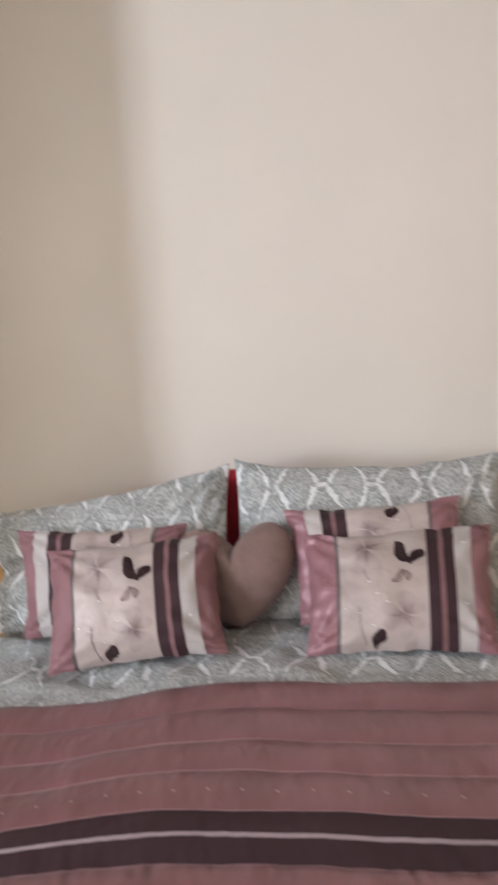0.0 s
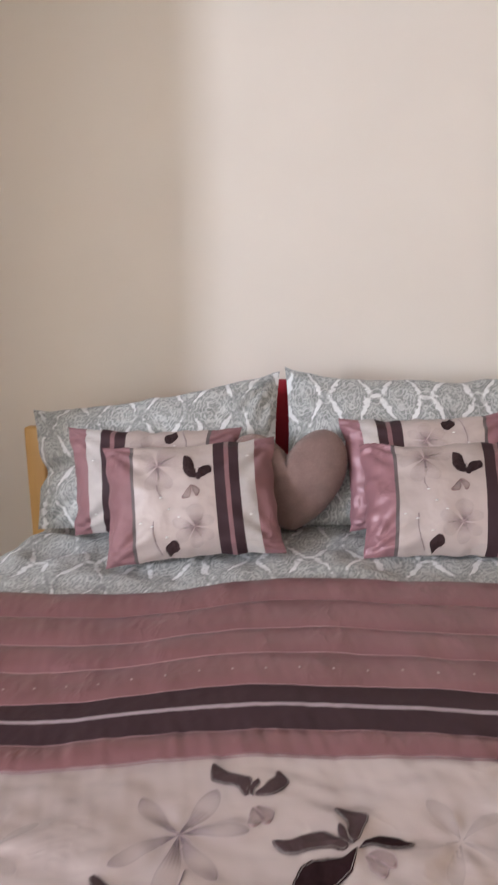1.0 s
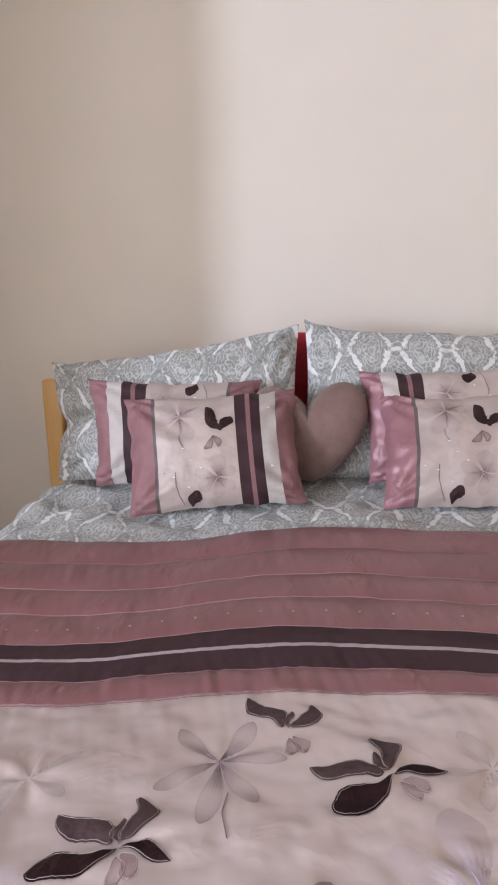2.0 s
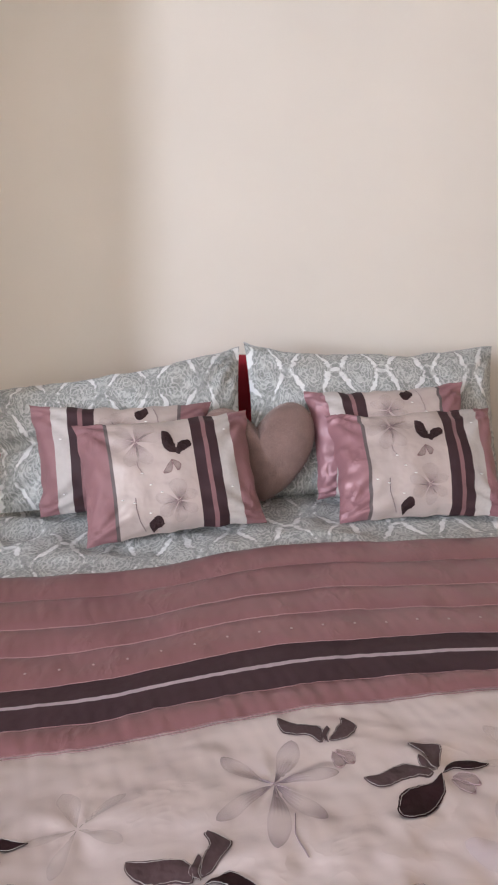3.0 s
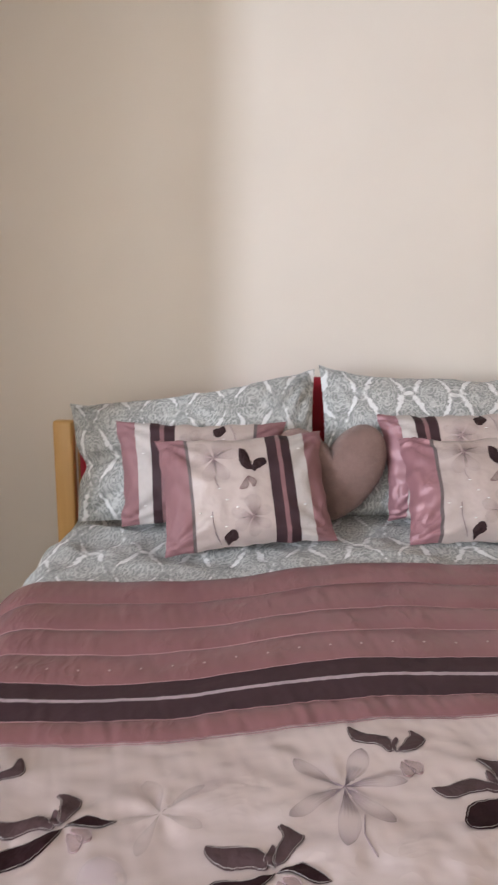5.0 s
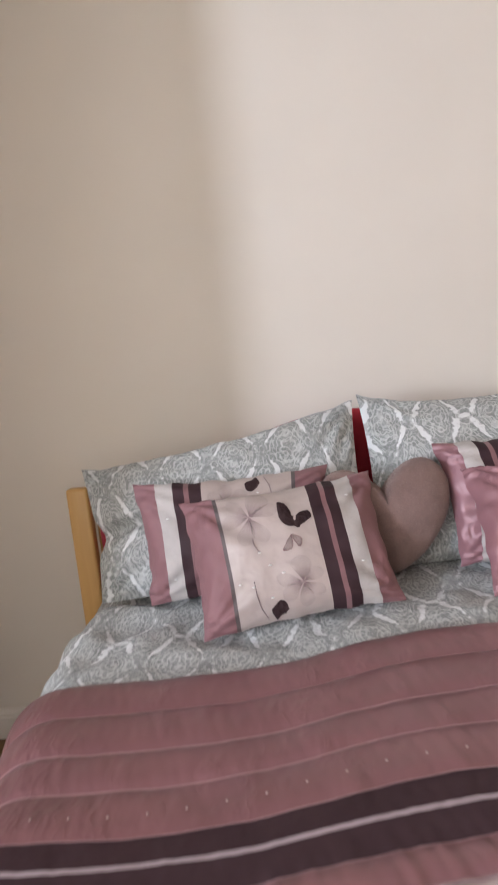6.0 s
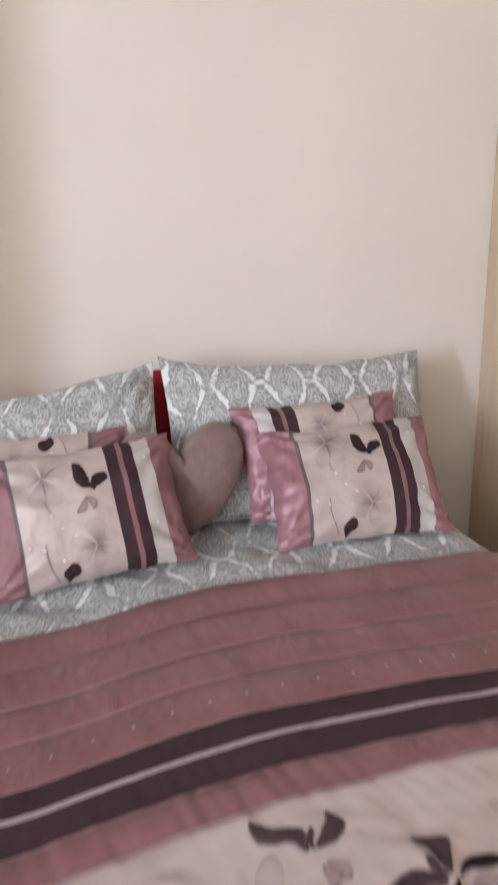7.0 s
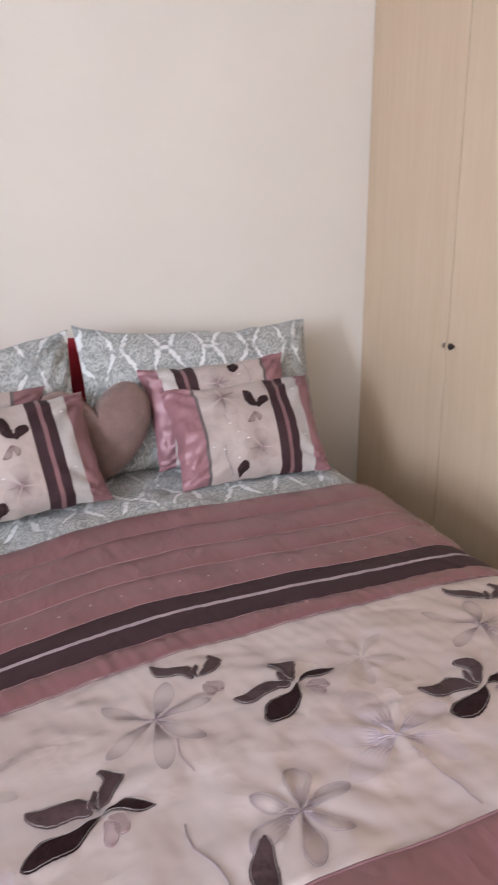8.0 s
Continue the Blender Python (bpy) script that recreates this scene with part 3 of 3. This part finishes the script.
def blade(at, start, angle, long, wide, bend, material, parent, name="leaf", label="", edge=None, wave=0.0, blunt=0.75, relief=1.0, flat=0.7, snake=0.0, ragged=0.0):
    """A flat sewn leaf or petal that follows a surface; at(x, y, lift) gives the place."""
    n = 40
    ca, sa = math.cos(angle), math.sin(angle)

    def spot(l, w):
        c = long * (bend * math.sin(math.pi * l) + snake * math.sin(2 * math.pi * l))
        lx, ly = l * long, w + c
        return start[0] + ca * lx - sa * ly, start[1] + sa * lx + ca * ly

    def half(l, k):
        w = wide * 0.5 * max(0.0, math.sin(math.pi * l ** blunt)) ** flat
        w *= 1 + wave * math.sin(9 * l + 1.5 * k + 30 * start[0])
        return w * (1 + 0.5 * wave * wob(l * 7 + 40 * start[0], k * 3.0 + angle, 3.3) + ragged * wob(l * 30 + 11 * start[1], k * 5.0 + 50 * start[0], 1.7))

    bm = bmesh.new()
    layer = bm.loops.layers.uv.new("UVMap")
    steps = (-1, -0.5, 0, 0.5, 1)
    rows = []
    for i in range(n + 1):
        l = i / n
        rows.append([bm.verts.new(at(*spot(l, half(l, k) * k), (0.0020 if abs(k) < 1 else 0.0008) * relief)) for k in steps])
    for i in range(n):
        for k in range(4):
            f = bm.faces.new((rows[i][k], rows[i][k + 1], rows[i + 1][k + 1], rows[i + 1][k]))
            for loop, (a, b) in zip(f.loops, ((i, k), (i, k + 1), (i + 1, k + 1), (i + 1, k))):
                loop[layer].uv = (a / n, steps[b])
    bmesh.ops.remove_doubles(bm, verts=bm.verts[:], dist=1e-5)
    ob = part(name, bm, material, parent, label)
    if edge is not None:
        loop = []
        for i in range(2 * n):
            l, k = (i / n, -1) if i <= n else (2 - i / n, 1)
            inset = 0.88 - 0.6 * wave * abs(wob(i * 0.3, 20 * start[0], 5.0))
            loop.append(spot(0.02 + 0.96 * l, half(l, k) * k * inset))
        part("stitching", tube(bmesh.new(), [at(x, y, 0.0017 * relief + 0.0007 * wob(i * 0.7, 9 * start[1], 1.0)) for i, (x, y) in enumerate(loop)], edge[1], 4, True), edge[0], ob)
    return ob


def line(at, pts, radius, material, parent, name="stem"):
    """A couched thread through points, smoothed."""
    out = []
    for a, b in zip(pts, pts[1:]):
        out += [(a[0] + (b[0] - a[0]) * k / 6, a[1] + (b[1] - a[1]) * k / 6) for k in range(6)]
    out.append(pts[-1])
    part(name, tube(bmesh.new(), [at(x, y, 0.0012) for x, y in out], radius, 4), material, parent)


def bed_at(x, y, lift):
    return spread_point(x, y, lift)


def spray(c, turn, k=1.0, leaves=(0, 1, 2, 3), bits=True, ways=None):
    """Dark applique leaves fanned about a point."""
    kinds = [(148, 0.010, 0.082, 0.028, -0.02, 0.17, 0.95, 0.55, -0.075, LEAF_SHEER), (84, 0.008, 0.052, 0.026, -0.26, 0.14, 1.1, 0.42, 0.05, LEAF_SHEER),
             (-20, 0.001, 0.060, 0.020, 0.10, 0.08, 1.0, 0.95, 0.04, LEAF), (194, 0.001, 0.086, 0.039, 0.04, 0.09, 1.6, 0.6, 0.03, LEAF), (96, 0.006, 0.030, 0.012, 0.16, 0.10, 1.2, 0.55, 0.06, LEAF_SHEER)]
    for i in (*leaves, 4):
        a, gap, long, wide, bend, wave, blunt, flat, snake, mat = kinds[i]
        a = radians((ways or {}).get(i, a) + turn)
        start = (c[0] + gap * math.cos(a), c[1] + gap * math.sin(a))
        blade(bed_at, start, a, long * k, wide * k, bend, mat, spread, "leaf", "dark brown satin leaf", (SILVER, 0.0004), wave, blunt, 1.0, flat, snake, 0.09)
    if bits:
        for d in (-82, -58):
            a = radians(d + turn)
            blade(bed_at, (c[0] + 0.012 * math.cos(a), c[1] + 0.012 * math.sin(a)), a, 0.032, 0.018, 0.1, PETAL_ROSE, spread, "petal", "blush pink organza petal", (CORD, 0.0004), 0.12, 1.3, 1.0, 0.6)


def flower(at, c, size, ways, parent, petal=None, thread=None, stem=None, tuft=True, edge=0.0, plump=0.29, relief=0.4, colour="lilac"):
    """An embroidered flower with open sheer petals, one in each of the ways given in degrees."""
    petal, thread = petal or PETAL, thread or PETAL_VEIN
    for i, way in enumerate(ways):
        a = radians(way)
        long = size * (0.90 + 0.16 * abs(math.sin(2.2 * i + way)))
        fat = plump * (1.35 if i == 1 else 0.95 + 0.12 * math.sin(5.0 * i))
        start = (c[0] + 0.002 * math.cos(a), c[1] + 0.002 * math.sin(a))
        blade(at, start, a, long, long * fat, 0.04 * (-1) ** i, petal, parent, "petal", "sheer %s organza petal" % colour, (thread, edge) if edge else None, 0.05, 1.7, relief, 0.6, 0.0, 0.03)
    if tuft:
        for i, way in enumerate(ways):
            a = radians(way + 9)
            line(at, [(c[0], c[1]), (c[0] + 0.26 * size * math.cos(a), c[1] + 0.26 * size * math.sin(a))], 0.0006, THREAD if petal is PETAL else thread, parent, "stamen")
    if stem:
        line(at, stem, 0.0008, THREAD, parent)


for dx in (-0.525, 0.0, 0.507):
    spray((0.045 + dx, -1.284), 0, 0.95, (0, 1), True, {0: 131, 1: 62, 4: 84})
    flower(bed_at, (-0.030 + dx, -1.337), 0.082, (3, 67, 132, 207, 266, 309), spread, stem=[(-0.013 + dx, -1.388), (-0.016 + dx, -1.412), (-0.006 + dx, -1.442)])
    spray((0.165 + dx, -1.354), 28)
    spray((-0.114 + dx, -1.443 if dx <= 0 else -1.455), 0 if dx <= 0 else 14)
    if dx < 0.5:
        flower(bed_at, (0.235 + dx, -1.490), 0.088, (18, 100, 155, 208, 318), spread, PETAL_WHITE, PETAL_WHITE, plump=0.42, colour="white",
               stem=[(0.238 + dx, -1.515), (0.243 + dx, -1.535), (0.250 + dx, -1.555), (0.258 + dx, -1.58), (0.264 + dx, -1.608)])
        flower(bed_at, (0.275 + dx, -1.335), 0.06, (40, 115, 190, 255, 330), spread, PETAL_PALE, PETAL_PALE, tuft=False, relief=0.2, colour="beige")
    flower(bed_at, (0.082 + dx, -1.548), 0.062, (14, 76, 140, 196, 262, 322), spread, edge=0.0005, plump=0.42)
    blade(bed_at, (0.024 + dx, -1.618), radians(80), 0.060, 0.030, 0.1, LEAF_SHEER, spread, "leaf", "dark brown satin leaf", (SILVER, 0.0004), 0.08, 0.9, 1.0, 0.55, 0.03, 0.05)
    line(bed_at, [(-0.035 + dx, -1.505), (-0.037 + dx, -1.52), (-0.034 + dx, -1.535), (-0.026 + dx, -1.55), (-0.018 + dx, -1.565), (-0.013 + dx, -1.58), (-0.010 + dx, -1.60)], 0.0010, THREAD, spread)

# ---------------------------------------------------------------- pillows and cushions


class Puffed:
    """A stuffed quad: four corners, a thickness and a way to wrinkle."""

    def __init__(self, tl, tr, br, bl, thick, pinch=0.05, seed=0.0, wrinkle=0.004, crease=None, hem=False, ruche=0.0):
        self.c = [Vector(p) for p in (tl, tr, br, bl)]
        self.thick, self.pinch, self.seed, self.wrinkle, self.crease = thick, pinch, seed, wrinkle, crease
        self.hem, self.ruche = hem, ruche
        x = (self.c[1] + self.c[2] - self.c[0] - self.c[3])
        up = (self.c[0] + self.c[1] - self.c[2] - self.c[3])
        self.n = x.cross(up).normalized()
        self.w, self.h = x.length / 2, up.length / 2

    def at(self, u, v, side=1, lift=0.0):
        a, b = 2 * u - 1, 2 * v - 1
        ua = 0.5 + 0.5 * a * (1 - self.pinch * (1 - b * b) * abs(a))
        vb = 0.5 + 0.5 * b * (1 - self.pinch * 1.3 * (1 - a * a) * abs(b))
        if not self.hem:
            ua += 0.013 * wob(v * 8 + 3 * self.seed, 4.0, a) * abs(a) ** 5
            vb += 0.020 * wob(u * 11 + 5 * self.seed, 7.0, b) * abs(b) ** 5 * (1 - abs(a) ** 6)
        tl, tr, br, bl = self.c
        p = (bl * (1 - ua) + br * ua) * (1 - vb) + (tl * (1 - ua) + tr * ua) * vb
        if self.hem:
            vb += (0.016 * wob(u * 5.5 + 9 * self.seed, 2.0) + 0.010 * wob(u * 17, self.seed) - 0.045 * (1 - math.exp(-u / 0.06)) * (1 - ease(0.60, 1.0, u))) * v ** 6
            p = (bl * (1 - ua) + br * ua) * (1 - vb) + (tl * (1 - ua) + tr * ua) * vb
        if self.crease:
            ua += 0.034 * math.exp(-((v - self.crease[1]) / 0.10) ** 2) * (1 - u) ** 4
            p = (bl * (1 - ua) + br * ua) * (1 - vb) + (tl * (1 - ua) + tr * ua) * vb
        body = (max(0.0, 1 - abs(a) ** 2.8) * max(0.0, 1 - abs(b) ** 2.6)) ** 0.55
        t = self.thick * 0.5 * body
        rim = min(1.0, 3.5 * body)
        s = self.seed
        t += self.wrinkle * rim * wob(u * 5 + s, v * 4 + s, 1) + 0.5 * self.wrinkle * rim * wob(u * 13 + s, v * 10, 4 + s)
        t += 0.7 * self.wrinkle * rim * (1 - min(1, 2.2 * body)) * math.sin(38 * (u * 0.6 + v) + 5 * s)
        for cu, cv in ((0, 0), (1, 0), (0, 1), (1, 1)):
            du, dv = abs(u - cu) * self.w, abs(v - cv) * self.h
            r = math.hypot(du, dv)
            t += 1.1 * self.wrinkle * rim * math.exp(-(r / 0.11) ** 2) * math.sin(15 * math.atan2(dv, du + 1e-6) + 7 * s + 3 * cu + 5 * cv)
        if self.ruche:
            slack = wob(v * 3 + s, 2 * s, 5.0)
            fold = 1.8 * wob(u * 4 + v * 2, v * 9 + 2 * u, s) + 1.2 * abs(wob(u * 7, v * 17 - 4 * u, 2 + s)) + 0.8 * math.sin(2 * math.pi * (3.3 * v + 0.9 * slack + 1.1 * u))
            t += self.ruche * rim * (0.55 + 0.9 * abs(wob(v * 4, 3 * s))) * fold * math.exp(-((u - 0.07) / 0.075) ** 2)
        if self.crease:
            u0, v0, deep = self.crease
            d = v - v0 - 0.05 * math.sin(7 * u)
            t -= deep * math.exp(-(d / 0.035) ** 2) * ease(u0, 0.0, u) * rim
        if self.hem:
            t += self.wrinkle * rim * (0.55 * abs(wob(u * 9 + s, v * 13, 2 + s)) + 0.35 * wob(u * 24, v * 19 + s, 6.0))
        t = max(t, 0.15 * self.thick * body)
        if 0 < u < 1 and 0 < v < 1:
            t = max(t, 0.0028)
        return p + self.n * side * (t + lift)

    def slice(self, u0, u1, nv=34):
        """The closed band of cloth between two widths, front and back."""
        nu = max(2, int(round((u1 - u0) * self.w / 0.011)))
        bm = bmesh.new()
        layer = bm.loops.layers.uv.new("UVMap")
        for side in (1, -1):
            vs = [[bm.verts.new(self.at(u0 + (u1 - u0) * i / nu, j / nv, side)) for j in range(nv + 1)] for i in range(nu + 1)]
            for i in range(nu):
                for j in range(nv):
                    f = bm.faces.new((vs[i][j], vs[i + 1][j], vs[i + 1][j + 1], vs[i][j + 1]))
                    for loop, (a, b) in zip(f.loops, ((i, j), (i + 1, j), (i + 1, j + 1), (i, j + 1))):
                        loop[layer].uv = ((u0 + (u1 - u0) * a / nu) * self.w + 3 * self.seed + (2 if side < 0 else 0), b / nv * self.h + self.seed)
        return bm


def pillow(shape, label):
    base = (shape.c[2] + shape.c[3]) / 2
    p = thing("pillow", base, label, "pillow", "pillows against the headboard")
    part("pillowcase", shape.slice(0.0, 1.0, 44), PAISLEY, p)
    rim = [shape.at(u / 40, 1.0, 1) for u in range(41)]
    part("seam", tube(bmesh.new(), rim, 0.0016, 5), GREYHEM, p)
    return p


pillow(Puffed((-0.690, -0.215, 0.878), (-0.003, -0.185, 0.985), (0.012, -0.36, 0.60), (-0.643, -0.345, 0.574), 0.16, 0.035, 0.4, 0.017, (0.46, 0.46, 0.07), True),
       "slumped pillow in a grey and white paisley case")
pillow(Puffed((0.010, -0.168, 0.995), (0.714, -0.165, 0.983), (0.70, -0.35, 0.615), (0.012, -0.35, 0.605), 0.15, 0.045, 1.9, 0.009, None, True),
       "plump upright pillow in a grey and white paisley case")

BANDS = [(0.0, 0.165, "end_band", MAUVE_SHINE, "glossy mauve satin band"), (0.165, 0.185, "piping", GREYCORD, "dark grey piping"),
         (0.185, 0.645, "centre_panel", CREAM_CUSHION, "pale pink embroidered satin panel"), (0.645, 0.708, "dark_stripe", DARK, "dark aubergine stripe"),
         (0.708, 0.734, "rose_stripe", ROSE, "narrow rose stripe"), (0.734, 0.792, "dark_stripe", DARK, "dark aubergine stripe"),
         (0.792, 0.885, "ivory_stripe", IVORY, "ivory stripe"), (0.885, 1.0, "end_band", MAUVE_SHINE, "glossy mauve satin band")]


def cushion(shape, label, flipped=False, lit_satin=None):
    base = (shape.c[2] + shape.c[3]) / 2
    c = thing("cushion", base, label, "cushion", "striped cushions on the bed")
    for a, b, name, material, lab in BANDS:
        u0, u1 = (1 - b, 1 - a) if flipped else (a, b)
        # cushions that catch the light get the brighter copy of the end satin
        if name == "end_band" and lit_satin:
            material = lit_satin
        part(name, shape.slice(u0, u1, 64 if name == "end_band" else 34), material, c, lab)

    def at(x, y, lift):
        u, v = x / shape.w, y / shape.h
        if flipped:
            u, v = 1 - u, 1 - v
        return shape.at(min(max(u, 0), 1), min(max(v, 0), 1), 1, lift)

    w, h = shape.w, shape.h
    flower(at, (0.330 * w, 0.752 * h), 0.062, (10, 62, 128, 188, 248, 296), c, PETAL_BLUSH, PETAL_EDGE, plump=0.56, colour="pink grey")
    flower(at, (0.522 * w, 0.222 * h), 0.050, (22, 88, 160, 214, 268, 325), c, PETAL_BLUSH, PETAL_EDGE, plump=0.60, colour="pink grey")
    line(at, [(0.322 * w, 0.58 * h), (0.326 * w, 0.53 * h), (0.344 * w, 0.48 * h)], 0.0009, THREAD, c)
    line(at, [(0.288 * w, 0.29 * h), (0.288 * w, 0.19 * h), (0.30 * w, 0.10 * h), (0.325 * w, 0.02 * h)], 0.0009, THREAD, c)
    for (x, y), a, l, wd, bl in (((0.545 * w, 0.620 * h), 112, 0.066, 0.027, 0.9), ((0.560 * w, 0.610 * h), 52, 0.042, 0.027, 1.4), ((0.562 * w, 0.600 * h), 100, 0.020, 0.012, 1.0), ((0.365 * w, 0.004 * h), 60, 0.038, 0.028, 1.25)):
        blade(at, (x, y), radians(a), l, wd, 0.05, LEAF_WORN, c, "leaf", "dark brown satin leaf", None, 0.10, bl, 1.0, 0.55, 0.06, 0.22)
    for a, l in ((-125, 0.036), (-62, 0.030)):
        blade(at, (0.512 * w, 0.560 * h), radians(a), l, 0.015, 0.15, PETAL_ROSE, c, "petal", "blush pink organza petal", (ROSE, 0.0004), 0.12, 1.4, 1.0, 0.6, 0.0, 0.1)
    for x, y in ((0.343, 0.476), (0.383, 0.38), (0.437, 0.31), (0.216, 0.29), (0.282, 0.25), (0.362, 0.15), (0.84, 0.30), (0.845, 0.80)):
        stud(at(x * w, y * h, 0.001), c, "sequin", GEM)
    return c


cushion(Puffed((-0.525, -0.385, 0.866), (-0.085, -0.36, 0.868), (-0.085, -0.42, 0.605), (-0.503, -0.44, 0.598), 0.115, 0.07, 0.2, 0.008),
        "striped mauve and cream cushion propped against a pillow", True)
cushion(Puffed((0.153, -0.330, 0.888), (0.572, -0.325, 0.912), (0.585, -0.41, 0.632), (0.184, -0.41, 0.622), 0.115, 0.07, 0.7, 0.008, ruche=0.0020),
        "striped cushion with mauve satin ends in a brighter lit tint, half hidden", True, MAUVE_LIT)


def heart_cushion():
    """A plump plush heart, its tip down, with a short pile."""
    h = thing("heart_cushion", (0.05, -0.385, 0.60), "heart shaped taupe plush cushion between the pillows", "cushion")
    n, m, k = 84, 18, 0.0088
    place = Matrix.Translation((0.034, -0.385, 0.757)) @ pose(0, 0, 0, -12, 0, 0) @ pose(0, 0, 0, 0, -4.5, 0)

    def surface(t, r, side):
        sn = math.sin(t)
        x = 16.6 * math.copysign(abs(sn) ** (2.2 if math.cos(t) > 0 else 1.45), sn)
        z = 13 * math.cos(t) - 5 * math.cos(2 * t) - 2 * math.cos(3 * t) - math.cos(4 * t)
        if z < -12:
            z = -12 + (z + 12) * 0.75
        d = 0.060 * math.sqrt(max(0.0, 1 - r ** 2.4)) + 0.003 * (1 - r) * wob(x * r * 0.25, z * r * 0.25, side)
        return place @ Vector((x * r * k, side * d, (2 + (z - 2) * r) * k))

    bm = bmesh.new()
    for side in (-1, 1):
        rings = [[bm.verts.new(surface(2 * math.pi * i / n, math.sin(0.5 * math.pi * q / m), side)) for i in range(n)] for q in range(m + 1)]
        for a, b in zip(rings, rings[1:]):
            for i in range(n):
                bm.faces.new((a[i], a[(i + 1) % n], b[(i + 1) % n], b[i]))
    bmesh.ops.remove_doubles(bm, verts=bm.verts[:], dist=0.0004)
    part("cover", bm, HEART, h)
    rng = random.Random(5)
    verts, faces = [], []
    mid = place @ Vector((0, 0, 0.01))
    for q in range(9000):
        t, r, side = rng.uniform(0, 2 * math.pi), math.sqrt(rng.random()), rng.choice((-1, 1, -1))
        p = surface(t, r, side)
        out = (p - mid).normalized() + Vector((rng.uniform(-0.7, 0.7), rng.uniform(-0.7, 0.7), rng.uniform(-0.9, 0.4)))
        tip = p + out.normalized() * rng.uniform(0.003, 0.0075)
        side_way = out.cross(Vector((0.3, 0.5, 0.8))).normalized() * 0.0004
        b = len(verts)
        verts += [p - side_way, p + side_way, tip]
        faces.append((b, b + 1, b + 2))
    me = bpy.data.meshes.new("fur")
    me.from_pydata([h.matrix_basis.inverted() @ v for v in verts], [], faces)
    me.materials.append(HEART)
    fur = new("fur", me)
    fur.parent = h
    tagged(fur, "short taupe plush fur", kind="stuff")


heart_cushion()

cushion(Puffed((-0.408, -0.461, 0.832), (0.0, -0.41, 0.857), (0.040, -0.562, 0.622), (-0.362, -0.612, 0.588), 0.125, 0.06, 1.1, 0.008),
        "striped mauve and cream cushion with embroidered flowers, propped in front")
cushion(Puffed((0.200, -0.384, 0.836), (0.640, -0.345, 0.846), (0.610, -0.580, 0.632), (0.211, -0.562, 0.616), 0.125, 0.06, 1.6, 0.008, ruche=0.0026),
        "embroidered cushion with crumpled mauve satin ends in a brighter lit tint, leaning back", False, MAUVE_LIT)
